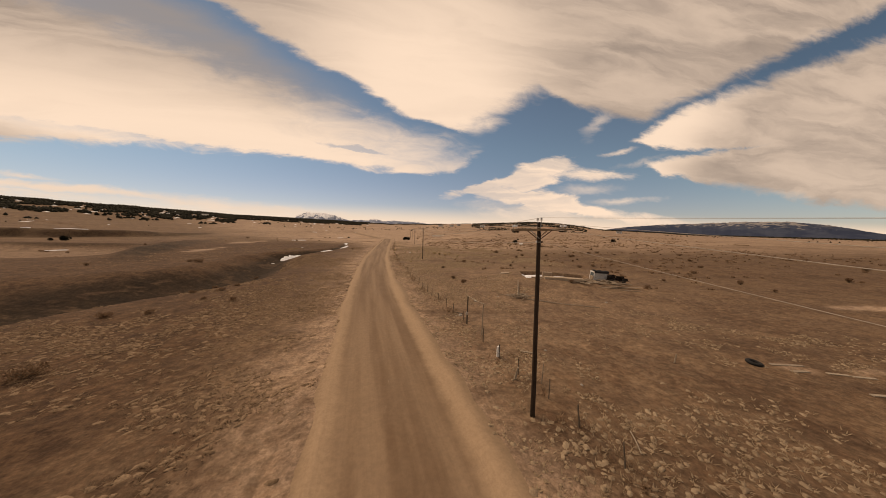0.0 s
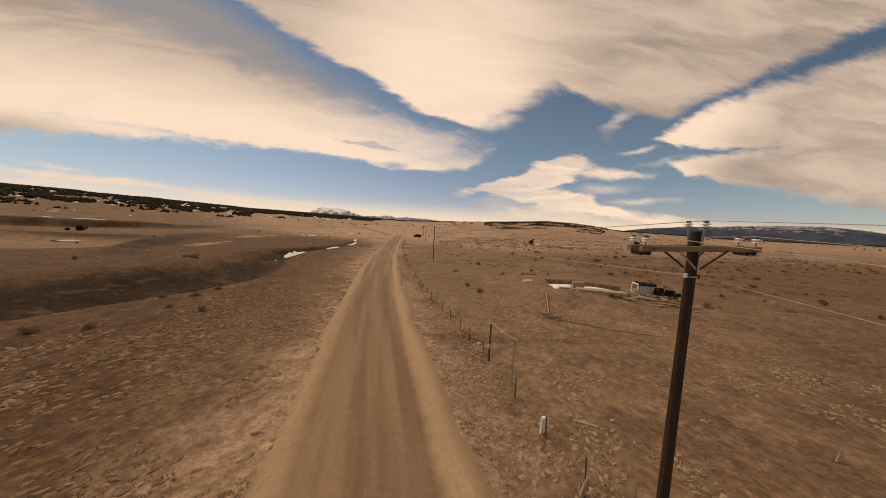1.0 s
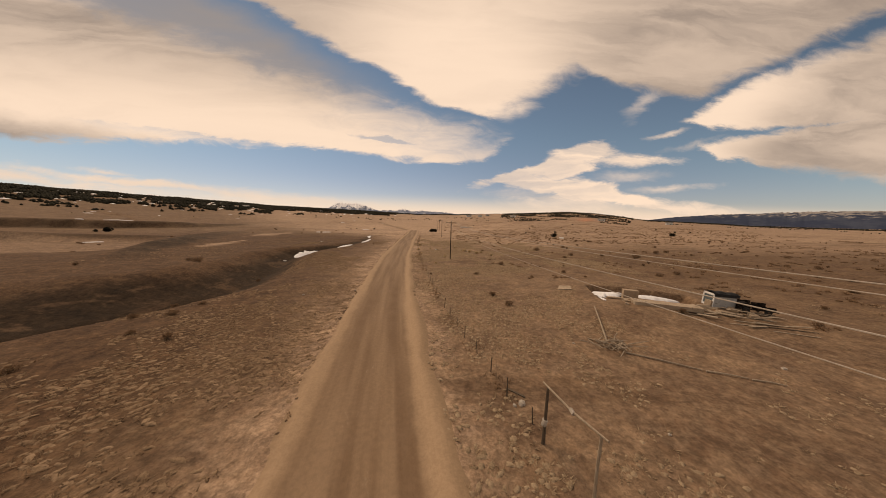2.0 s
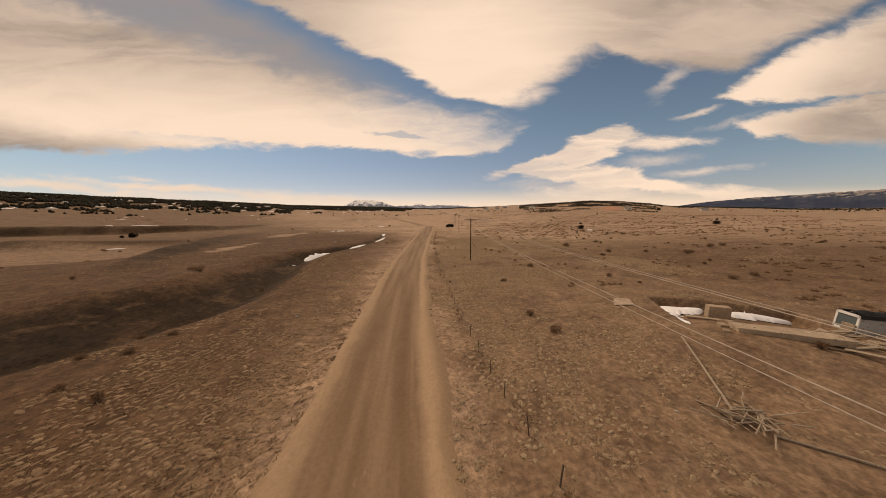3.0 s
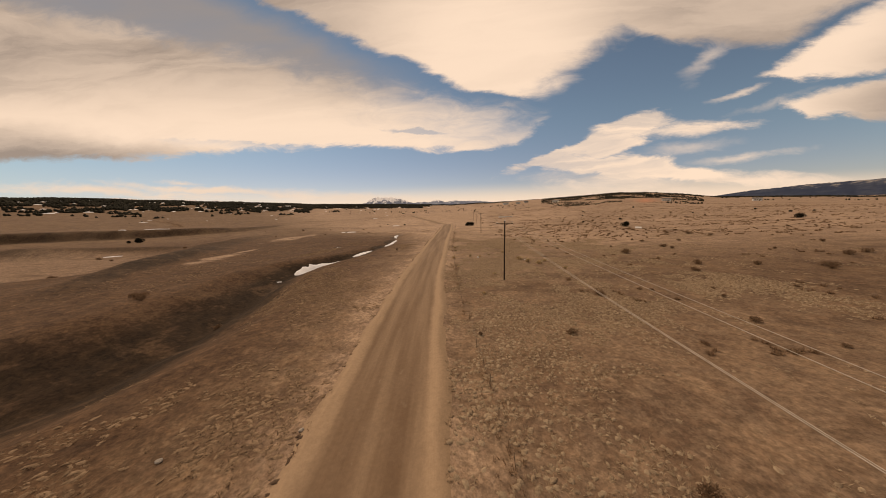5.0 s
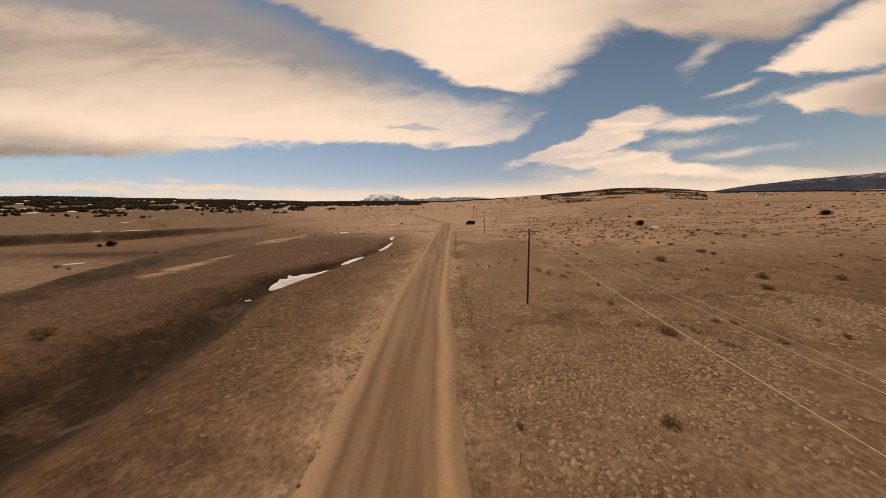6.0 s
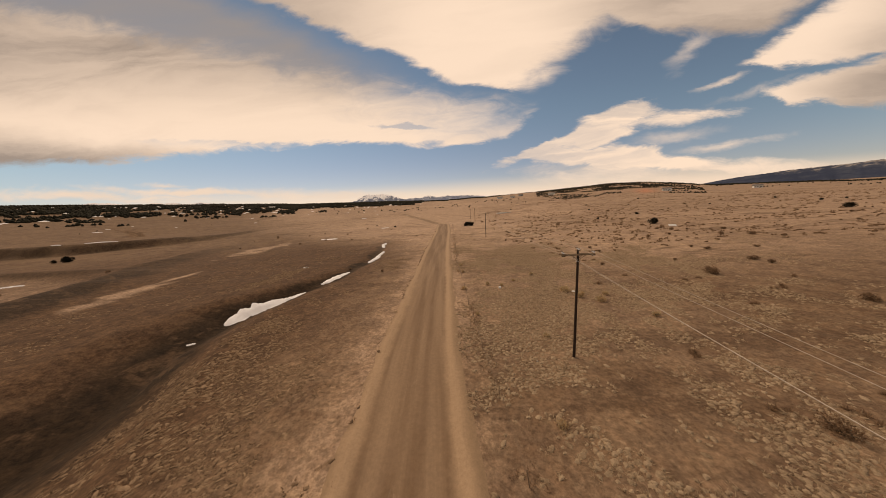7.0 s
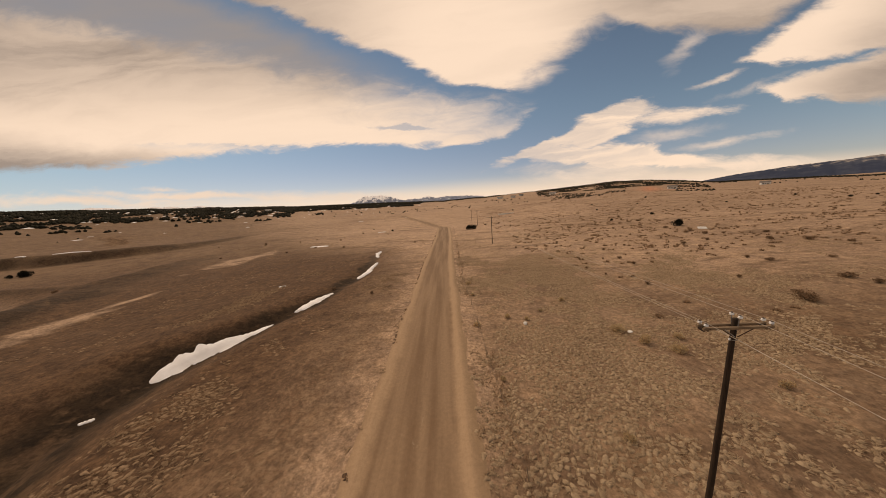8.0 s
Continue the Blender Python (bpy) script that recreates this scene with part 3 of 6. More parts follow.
def height(x, y):
    x, y = np.asarray(x, float), np.asarray(y, float)
    z = -0.0085 * np.clip(y, -40, 220) + 0.016 * np.clip(x - 30, 0, 160)
    calm = smooth(np.abs(x - road_x(y)), 3.5, 9.0)
    z = z + calm * ((fbm(x / 26, y / 26, 3, 5) - 0.5) * 1.1 * smooth(np.abs(x - road_x(y)), 6, 40) + (fbm(x / 5.5, y / 5.5, 3, 9) - 0.5) * 0.26)
    # ditch and bank of graded dirt beside the road
    off = x - road_x(y)
    z = z + 0.10 * np.exp(-((off + 3.3) / 0.5) ** 2) + 0.12 * np.exp(-((off - 3.6) / 0.6) ** 2) - 0.07 * np.exp(-((off - 5.2) / 0.9) ** 2) - 0.10 * np.exp(-((off + 5.0) / 0.9) ** 2)
    z = z - 0.10 * (1 - smooth(np.abs(off), 3.0, 3.9))
    # the creek's bed, its bank by the road steeper than the other
    d, w = along(x, y, CREEK)
    d = d + (fbm(x / 7, y / 7, 3, 31) - 0.5) * 1.5
    k = np.arange(len(CREEK))
    near, far, deep = np.interp(w, k, CREEK_NEAR), np.interp(w, k, CREEK_FAR), np.interp(w, k, CREEK_DEEP)
    q = np.where(d > 0, d / near, -d / far)
    # a cut lip towards the road, a long easy slope on the other side
    cut = np.clip((q - 0.06) / 0.94, 0, 1)
    z = z - deep * (1 - np.where(d > 0, 0.35 * smooth(cut, 0, 1) + 0.65 * cut ** 1.5, smooth(q, 0.08, 1.0)))
    z = z - 0.5 * np.exp(-(d / 1.3) ** 2) * smooth(deep, 0, 1.6)
    # the ridge beyond it, the dry pond behind, the bluff
    d, w = along(x, y, RIDGE)
    z = z + np.interp(w, np.arange(len(RIDGE)), RIDGE_HIGH) * (1 + 1.5 * (fbm(x / 7, y / 7, 3, 37) - 0.5) * smooth(w, 3, 4)) * np.exp(-(np.abs(d) / np.where(d > 0, 5.5, 3.6)) ** 1.7)
    pond = np.hypot((x + 126) / 49, (y - 92) / 26)
    z = z + 1.9 * np.exp(-((x + 151) / 15) ** 2 - ((y - 115) / 4.5) ** 2) + 0.5 * np.exp(-((x + 118) / 34) ** 2 - ((y - 120) / 2.2) ** 2)
    z = z - 2.2 * (1 - smooth(pond, 0.75, 1.15))
    d, w = along(x, y, BLUFF)
    rise = np.interp(w, np.arange(len(BLUFF)), BLUFF_HIGH)
    z = z + rise * smooth(-d + (fbm(x / 9, y / 9, 3, 41) - 0.5) * 6, -2.5, 2.5) * (1 - smooth(np.hypot(x, y - 30), 330, 620))
    z = z - 2.6 * smooth(y, 206, 250) * (1 - smooth(y, 300, 420)) * (1 - smooth(np.abs(x + 14), 40, 110))
    # low swell round the old cellar, and its hole
    z = z + 1.15 * np.exp(-(((x - 24) / 10.5) ** 2 + ((y - 40) / 10) ** 2))
    a, b = pit_frame(x, y)
    wear = (fbm(x / 1.5, y / 1.5, 2, 51) - 0.5) * 0.10
    inside = np.maximum(np.abs(a) / (PIT_LONG / 2), np.abs(b - 0.45) / (PIT_WIDE / 2 + 0.5)) + wear
    sunk = 0.95 * (1 - smooth(inside, 0.88, 1.02)) * (0.12 + 0.88 * smooth(b, -2.4, 0.2))
    apron = 0.75 * (1 - smooth(np.abs(a + 3.3) / 1.9 + wear, 0.72, 1.04)) * smooth(b, -4.8, -0.4) * (1 - smooth(b, 0.5, 2.0))
    z = z - np.maximum(sunk, apron)
    # far slopes up to the skyline, then away
    r, az = np.hypot(x, y - 30), np.degrees(np.arctan2(x, y - 30))
    crest = 11 + np.interp(az, CREST_AZ, CREST_EL) * 1000 + (fbm(az / 2.2 + 50, r / 400, 3, 61) - 0.5) * 3.0
    s = smooth(r, 190, 1000)
    z = z * (1 - s) + crest * s
    z = z + (fbm(x / 60, y / 60, 4, 71) - 0.5) * 2.6 * smooth(r, 130, 420)
    z = z - smooth(r, 1000, 1700) * (crest + 12)
    return z


def z_at(x, y):
    return float(height(np.array([x]), np.array([y]))[0])


def graded(fine, lo, hi, limit_lo, limit_hi, growth=1.09):
    out = list(np.arange(lo, hi + fine / 2, fine))
    for sign, limit in ((-1, limit_lo), (1, limit_hi)):
        p, step, more = (lo if sign < 0 else hi), fine, []
        while sign * p < sign * limit:
            step *= growth
            p += sign * step
            more.append(p)
        out = more[::-1] + out if sign < 0 else out + more
    return np.array(out)


def ground_sheet():
    gx = graded(0.6, -72, 62, -4700, 4700)
    gy = graded(0.6, -4, 135, -3000, 4750)
    gx = np.unique(np.concatenate([gx, np.arange(18.5, 33.5, 0.2), np.arange(-250, -74, 2.4)]).round(3))
    gy = np.unique(np.concatenate([gy, np.arange(33.5, 46.0, 0.2), np.arange(136, 215, 1.6)]).round(3))
    x, y = np.meshgrid(gx, gy)
    z = height(x, y)
    nx, ny = len(gx), len(gy)
    i = np.arange(nx * ny).reshape(ny, nx)
    quads = np.stack([i[:-1, :-1], i[:-1, 1:], i[1:, 1:], i[1:, :-1]], -1).reshape(-1, 4)
    me = raw("ground", np.stack([x, y, z], -1).reshape(-1, 3), quads, M_GROUND, True)
    # zones of soil: damp silt and painted bank shade, pale sand, red earth
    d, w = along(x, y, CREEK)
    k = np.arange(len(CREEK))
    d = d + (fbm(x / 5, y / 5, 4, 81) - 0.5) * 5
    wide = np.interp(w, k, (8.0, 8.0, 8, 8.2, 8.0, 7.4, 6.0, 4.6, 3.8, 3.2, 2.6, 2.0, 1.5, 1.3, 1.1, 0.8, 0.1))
    damp_shade = (1 - smooth(np.abs(d + wide * 0.2), wide * 0.5, wide * 1.6))
    # the ridge's shaded face towards the road, painted into the soil colour
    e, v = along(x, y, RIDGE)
    damp_shade = np.maximum(damp_shade, (0.90 - 0.45 * smooth(v, 3.5, 5) * fbm(x / 5, y / 5, 3, 85)) * smooth(e, -1.2, 0.4) * (1 - smooth(e + (fbm(x / 4, y / 4, 3, 83) - 0.5) * 4, 3.5 + 2.5 * smooth(v, 3, 4.5), 7.5 + 5 * smooth(v, 3, 4.5))) * np.interp(v, np.arange(len(RIDGE)), (0, 0.8, 1, 1, 0.9, 0.9, 0.85, 0.7, 0)))
    # shade on the bluff's steep face, painted dark in patches
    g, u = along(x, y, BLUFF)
    damp_shade = np.maximum(damp_shade, (0.55 + 0.7 * (fbm(x / 10, y / 10, 3, 89) - 0.35)) * np.exp(-((g + 3 * (fbm(x / 14, y / 14, 2, 88) - 0.5)) / 4.6) ** 2) * (np.interp(u, np.arange(len(BLUFF)), BLUFF_HIGH) > 0.5))
    a, b = pit_frame(x, y)
    pond = np.hypot((x + 126) / 49, (y - 92) / 26)
    pale = (1 - smooth(pond + 0.15 * (fbm(x / 12, y / 12, 3, 87) - 0.5), 0.86, 1.08)) * 0.42
    # mound and pond bank: darker along their near foot
    damp_shade = np.maximum(damp_shade, 0.8 * np.exp(-((x + 151) / 15) ** 2 - ((y - 112) / 4.0) ** 2))
    damp_shade = np.maximum(damp_shade, 0.55 * np.exp(-((x + 118) / 36) ** 2 - ((y - 118.5) / 1.6) ** 2))
    for cx, cy, sx, sy, turn in ((-61.0, 93.5, 8, 2.6, 100), (-63.5, 105, 7, 1.1, 92), (-74, 147, 19, 5.5, 93), (53, 20, 5, 1.0, -10), (28.4, 10.9, 2.2, 0.5, -20), (24.6, 11.9, 1.2, 0.35, -10), (45, 140, 16, 3, 20)):
        c, s = math.cos(radians(turn)), math.sin(radians(turn))
        p, q = (x - cx) * c + (y - cy) * s, -(x - cx) * s + (y - cy) * c
        pale = np.maximum(pale, 0.78 * (1 - smooth(np.hypot(p / sx, q / sy) + (fbm(x / 3, y / 3, 4, 91) - 0.5) * 1.5, 0.5, 1.05)))
    off = np.abs(x - road_x(y))
    beside = road_x(y) - x
    off = np.where(beside < 0, off * 0.62, off * 0.60)
    pale = np.maximum(pale, 0.62 * (1 - smooth(off + (fbm(x / 2.5, y / 2.5, 3, 95) - 0.5) * 2.4, 2.2, 5.0)) * (1 - 0.55 * smooth(y, 36, 66) * (x > road_x(y))))
    # cropped pale grass over the range by the power line, bare brown earth by the creek
    broad = fbm(x / 34, y / 34, 4, 99)
    pale = np.maximum(pale, smooth(x, -4, 16) * (1 - 0.45 * smooth(x - 0.35 * y, 0, 45)) * smooth(y + 0.25 * x, 84, 135) * (0.8 + 1.1 * (broad - 0.5)))
    # pale grass down the road's corridor, painted lighter for the lens's brighter middle
    pale = np.maximum(pale, np.where(beside > 0, smooth(y - 2.2 * np.clip(beside, 0, 20), 78, 135), smooth(y, 50, 92)) * smooth(x + 0.6 * np.clip(y - 105, 0, 600) + 24 * (broad - 0.5), -19 - 0.5 * np.clip(y - 108, 0, 260), -6) * (1 - 0.3 * smooth(-x, 20, 120)) * (1 - smooth(x, -3, 3) * (1 - smooth(y, 100, 128))) * (1 - 0.3 * smooth(x, 20, 60)) * (1.0 + 0.9 * (broad - 0.5)))
    pale = np.maximum(pale, (0.24 - 0.04 * smooth(y, 50, 68)) * smooth(y, 8, 26) * smooth(-beside, 3, 6) * (1 - smooth(x, 22, 52)) * (1 - smooth(y, 60, 76)) * (0.6 + 1.4 * (broad - 0.3)))
    pale = np.maximum(pale, 0.20 * smooth(y, 30, 75) * smooth(beside, 2, 4) * (1 - smooth(beside, 7, 19)) * (0.6 + 1.4 * (broad - 0.3)))
    # more pale grass ahead, again lifted for the lens's bright middle
    pale = np.maximum(pale, 0.60 * smooth(y, 52, 86) * smooth(x - road_x(y), -10, -4) * (1 - smooth(x - 0.25 * y, -8, 14)) * (0.75 + 1.1 * (broad - 0.5)))
    pale = np.clip(pale, 0, 1)
    bare = np.clip(smooth(beside, 6, 17) * (1 - smooth(y - 0.35 * x, 120, 215)) * (1.0 + 1.1 * (broad - 0.25)), 0, 1)
    # right of the road: lens falloff painted as darker ground, no bare earth there
    bare = np.maximum(bare, 0.45 * smooth(x, 7, 24) * (1 - smooth(y - 0.5 * x, 4, 24)) * (0.6 + 1.2 * (broad - 0.25)))
    bare = np.maximum(bare, 0.42 * smooth(x - 0.15 * y, 8, 48) * (0.7 + 1.0 * (broad - 0.4)) * (1 - smooth(y, 190, 330)))
    bare = np.clip(bare, 0, 1)
    r, az = np.hypot(x, y - 30), np.degrees(np.arctan2(x, y - 30))
    red = (1 - smooth(np.hypot((az - 33.8) / 2.0, (r - 477) / 85) + (fbm(x / 30, y / 30, 3, 97) - 0.5) * 0.6, 0.5, 1.0)) * 0.9
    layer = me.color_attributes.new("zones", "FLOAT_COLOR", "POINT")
    layer.data.foreach_set("color", np.stack([damp_shade, pale, red, bare], -1).astype(np.float32).ravel())
    return tagged(new("ground", me), "dry brown winter grassland cut by a creek bed", "ground", kind="structure")


def road_ribbon():
    ys = np.concatenate([np.arange(-58, 130, 0.7), np.arange(130, 380, 3.0)])
    cross = np.linspace(-4.3, 4.3, 41)
    y, c = np.meshgrid(ys, cross, indexing="ij")
    lean = np.gradient(road_x(ys), ys)[:, None]
    x = road_x(y) + c + (vnoise(y / 4.0, c * 0 + 3, 7) - 0.5) * 0.5 * smooth(np.abs(c), 2.4, 4.0)
    yy = y - c * lean
    real = height(x, yy)
    z = 0.045 * (1 - (c / 2.8) ** 2).clip(0)
    for at, deep in ((-1.75, 0.035), (-0.55, 0.025), (0.55, 0.03), (1.7, 0.04)):
        z = z - deep * np.exp(-((c - at - (vnoise(y / 11, c * 0 + at, 3) - 0.5) * 0.4) / 0.24) ** 2)
    z = z + 0.11 * np.exp(-((c + 2.95) / 0.32) ** 2) * (0.5 + vnoise(y / 1.3, c * 0, 13)) + 0.12 * np.exp(-((c - 3.1) / 0.4) ** 2) * (0.5 + vnoise(y / 1.6, c * 0 + 9, 14))
    z = z + (fbm(x / 0.6, yy / 0.9, 2, 15) - 0.5) * 0.035
    edge = smooth(np.where(c < 0, -c * 1.14, c) + (fbm(y / 2.3, c * 0 + np.sign(c) * 5, 4, 23) - 0.5) * 0.6, 3.1, 4.2)
    z = (real + 0.085) * (1 - edge) + z * (1 - edge) + (real - 0.05) * edge
    n, m = y.shape
    i = np.arange(n * m).reshape(n, m)
    quads = np.stack([i[:-1, :-1], i[:-1, 1:], i[1:, 1:], i[1:, :-1]], -1).reshape(-1, 4)
    me = raw("road", np.stack([x, yy, z], -1).reshape(-1, 3), quads, M_ROAD, True)
    uv = me.uv_layers.new(name="lane")
    idx = quads.ravel()
    uv.data.foreach_set("uv", np.stack([c.ravel()[idx], y.ravel()[idx]], -1).astype(np.float32).ravel())
    return tagged(new("road", me), "packed tan dirt road with wheel ruts and graded edges", "road", kind="structure")


ground_sheet()
road_ribbon()


def range_sheet(name, az0, az1, prof_az, prof_el, radius, deep, material, label, seed, rugged):
    """A far range: foot towards the camera, broken crest, falling away behind."""
    az = np.linspace(az0, az1, 260)
    rows = np.linspace(0, 1, 22)
    a, t = np.meshgrid(az, rows, indexing="ij")
    el = np.interp(a, prof_az, prof_el)
    r = radius - deep * (0.75 - t)
    shape = np.where(t < 0.75, (t / 0.75) ** 0.8, 1 - (t - 0.75) * 3.2)
    rough = (fbm(a * 1.3 + seed, t * 6, 5, seed) - 0.5) * 2
    spur = np.abs(fbm(a * 2.4 + seed, t * 2.2, 4, seed + 3) - 0.5) * 2
    z = -20 + (el * radius + 30) * shape * (1 - rugged * spur * (1 - 0.6 * t)) + rough * rugged * el * radius * 0.35
    x, y = r * np.sin(np.radians(a)), 30 + r * np.cos(np.radians(a))
    n, m = a.shape
    i = np.arange(n * m).reshape(n, m)
    quads = np.stack([i[:-1, :-1], i[:-1, 1:], i[1:, 1:], i[1:, :-1]], -1).reshape(-1, 4)[:, ::-1]
    return tagged(new(name, raw(name, np.stack([x, y, z], -1).reshape(-1, 3), quads, material, True)), label, "mountain", kind="structure")


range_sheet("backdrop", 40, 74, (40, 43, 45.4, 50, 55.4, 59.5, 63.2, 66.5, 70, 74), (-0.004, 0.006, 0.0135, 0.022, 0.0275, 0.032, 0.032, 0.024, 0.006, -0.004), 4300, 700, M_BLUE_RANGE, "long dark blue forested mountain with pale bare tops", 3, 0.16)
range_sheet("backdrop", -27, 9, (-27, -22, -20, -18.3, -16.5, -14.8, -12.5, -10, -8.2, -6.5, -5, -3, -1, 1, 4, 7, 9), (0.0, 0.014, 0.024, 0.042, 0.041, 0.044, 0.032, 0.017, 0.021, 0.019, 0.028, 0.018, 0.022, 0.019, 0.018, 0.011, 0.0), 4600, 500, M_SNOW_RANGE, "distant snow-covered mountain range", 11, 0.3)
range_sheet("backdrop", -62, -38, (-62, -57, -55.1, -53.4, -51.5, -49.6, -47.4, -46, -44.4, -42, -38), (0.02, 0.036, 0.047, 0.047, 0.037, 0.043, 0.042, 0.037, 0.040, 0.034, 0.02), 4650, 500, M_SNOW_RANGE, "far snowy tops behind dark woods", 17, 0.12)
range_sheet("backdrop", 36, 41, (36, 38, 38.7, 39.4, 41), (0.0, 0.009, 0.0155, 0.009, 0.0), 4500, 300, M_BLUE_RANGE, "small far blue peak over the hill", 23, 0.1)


# ---- power line ----
def insulator(name, at, parent):
    """A pin with a two-skirted white porcelain bell and a brown cap."""
    at = Vector(at)
    pin = part(name, tube(bmesh.new(), [at, at + Vector((0, 0, 0.09))], 0.009, 6), M_GALV, parent, "insulator on a steel pin")
    bell = lathe(bmesh.new(), [(0.02, 0.0), (0.064, 0.003), (0.066, 0.016), (0.03, 0.03), (0.03, 0.042), (0.064, 0.045), (0.066, 0.058), (0.03, 0.074), (0.028, 0.08)], at + Vector((0, 0, 0.07)))
    part("bell", bell, M_PORCELAIN, pin, "white glazed porcelain skirts", True)
    part("cap", lathe(bmesh.new(), [(0.028, 0.0), (0.046, 0.006), (0.044, 0.018), (0.025, 0.026), (0.02, 0.03)], at + Vector((0, 0, 0.151))), M_CAP, pin, "dark glazed cap", True)
    return pin


POLE_TALL, ARM_Z, NEUTRAL_Z = 8.48, 8.17, 7.66


def utility_pole():
    thing = root("utility_pole", Matrix(), "dark creosoted wooden utility pole with double crossarm standing in dry grass", "utility pole", "roadside power line poles")
    bm = bmesh.new()
    zs = [-0.6, 0.0, 1.5, 3.0, 4.5, 6.0, 7.4, POLE_TALL - 0.03, POLE_TALL]
    tube(bm, [(0.01 * math.sin(z * 1.3), 0.012 * math.cos(z), z) for z in zs], [0.108, 0.106, 0.102, 0.097, 0.092, 0.087, 0.082, 0.079, 0.070], 18, 0.05, 4)
    part("shaft", bm, M_POLE, thing, "dark creosoted round shaft", True)
    for side in (-1, 1):
        part("crossarm", beam(bmesh.new(), (-1.15, side * 0.125, ARM_Z), (1.15, side * 0.125, ARM_Z), 0.075, 0.095), M_ARM, thing, "weathered brown timber crossarm")
        for end in (-1, 1):
            part("brace", beam(bmesh.new(), (end * 0.46, side * 0.168, ARM_Z - 0.03), (end * 0.04, side * 0.105, ARM_Z - 0.36), 0.010, 0.034), M_GALV if side < 0 and end < 0 else M_STEEL, thing, "flat steel brace")
            insulator("insulator", (end * 1.07, side * 0.125, ARM_Z + 0.045), thing)
            part("bolt", tube(bmesh.new(), [(end * 0.95, side * 0.07, ARM_Z), (end * 0.95, side * 0.18, ARM_Z)], 0.014, 6), M_STEEL, thing)
        part("top_bracket", beam(bmesh.new(), (0.0, side * 0.10, POLE_TALL - 0.42), (0.0, side * 0.135, POLE_TALL + 0.03), 0.035, 0.014, up=(0, 1, 0)), M_GALV, thing, "steel ridge bracket")
        insulator("insulator", (0.0, side * 0.145, POLE_TALL + 0.0), thing)
    for x in (-1.10, -0.97, 1.10, 0.97):
        part("arm_block", slab(bmesh.new(), Matrix.Translation((x, 0, ARM_Z - 0.11)), 0.08, 0.24, 0.10, 0.01), M_POLE, thing, "dark end block between the arms")
    part("neutral_bracket", beam(bmesh.new(), (0.07, -0.02, NEUTRAL_Z), (0.15, -0.02, NEUTRAL_Z), 0.035, 0.07), M_STEEL, thing)
    part("spool", lathe(bmesh.new(), [(0.03, -0.035), (0.034, -0.02), (0.018, -0.008), (0.018, 0.008), (0.034, 0.02), (0.03, 0.035)], (-0.12, -0.02, NEUTRAL_Z + 0.02)), M_PORCELAIN, thing, "white spool insulator", True)
    part("band", tube(bmesh.new(), [(0, 0, NEUTRAL_Z - 0.015), (0, 0, NEUTRAL_Z + 0.015)], 0.094, 18), M_GALV, thing, "steel band")
    return thing


POLES = [((5.2, -50.0), (5.1, -50.0)), ((6.02, 10.62), (5.80, 10.53)), ((6.86, 70.95), (6.88, 70.9)), ((9.3, 142.0), (9.3, 142.0)), ((11.5, 208.0), (11.5, 208.0)), ((13.5, 274.0), (13.5, 274.0))]
pole_poses = []
for i, ((bx, by), (tx, ty)) in enumerate(POLES):
    foot = Vector((bx, by, (0.05, 0.05, -0.5)[i] if i < 3 else z_at(bx, by)))
    up = (Vector((tx, ty, foot.z + 8.58)) - foot).normalized()
    ax = (Vector((1, -0.03, 0)) - up * up.dot(Vector((1, -0.03, 0)))).normalized()
    ay = up.cross(ax)
    pole_poses.append(Matrix(((ax.x, ay.x, up.x, foot.x), (ax.y, ay.y, up.y, foot.y), (ax.z, ay.z, up.z, foot.z), (0, 0, 0, 1))))
first_pole = utility_pole()
first_pole.matrix_world = pole_poses[0]
for m in pole_poses[1:]:
    copy_thing(first_pole, m)

ANCHORS = [(-1.07, -0.125, ARM_Z + 0.23), (1.07, -0.125, ARM_Z + 0.23), (0.0, -0.145, POLE_TALL + 0.185), (0.14, -0.02, NEUTRAL_Z)]
for span, (a, b) in enumerate(zip(pole_poses, pole_poses[1:])):
    for i, anchor in enumerate(ANCHORS):
        p, q = a @ Vector(anchor), b @ Vector(anchor)
        sag = ((1.10, 0.92, 0.57, 1.25) if span == 0 else (0.98, 0.86, 0.85, 1.03))[i]
        pts = []
        for s in range(41):
            t = s / 40
            pts.append(p.lerp(q, t) - Vector((0, 0, sag * 4 * t * (1 - t))))
        tagged(part("power_wire", tube(bmesh.new(), pts, (0.009 if i == 3 else 0.008) if span else 0.005, 5), M_WIRE), "thin bare overhead wire slung between poles", "wire", "overhead wires")


# ---- fence along the road ----
FENCE_Y = (0, 10, 16, 22, 26, 30.7, 33.5, 38.7, 44, 55, 59.2, 75, 104, 150, 210)
FENCE_X = (9.0, 7.6, 6.6, 6.05, 5.3, 4.4, 3.8, 3.0, 2.4, 1.5, 0.9, -0.2, -1.6, -1.7, -2.2)


def fence_x(y):
    return float(np.interp(y, FENCE_Y, FENCE_X))


def post_mesh(seed, tall, r, bark=M_POST):
    rng = random.Random(seed)
    zs = [-0.3, 0.0, tall * 0.35, tall * 0.7, tall - 0.03, tall]
    pts = [(rng.uniform(-1, 1) * 0.02 * z, rng.uniform(-1, 1) * 0.02 * z, z) for z in zs]
    return mesh_of("post", tube(bmesh.new(), pts, [r, r, r * 0.95, r * 0.9, r * 0.85, r * 0.55], 7, 0.25, seed), bark)


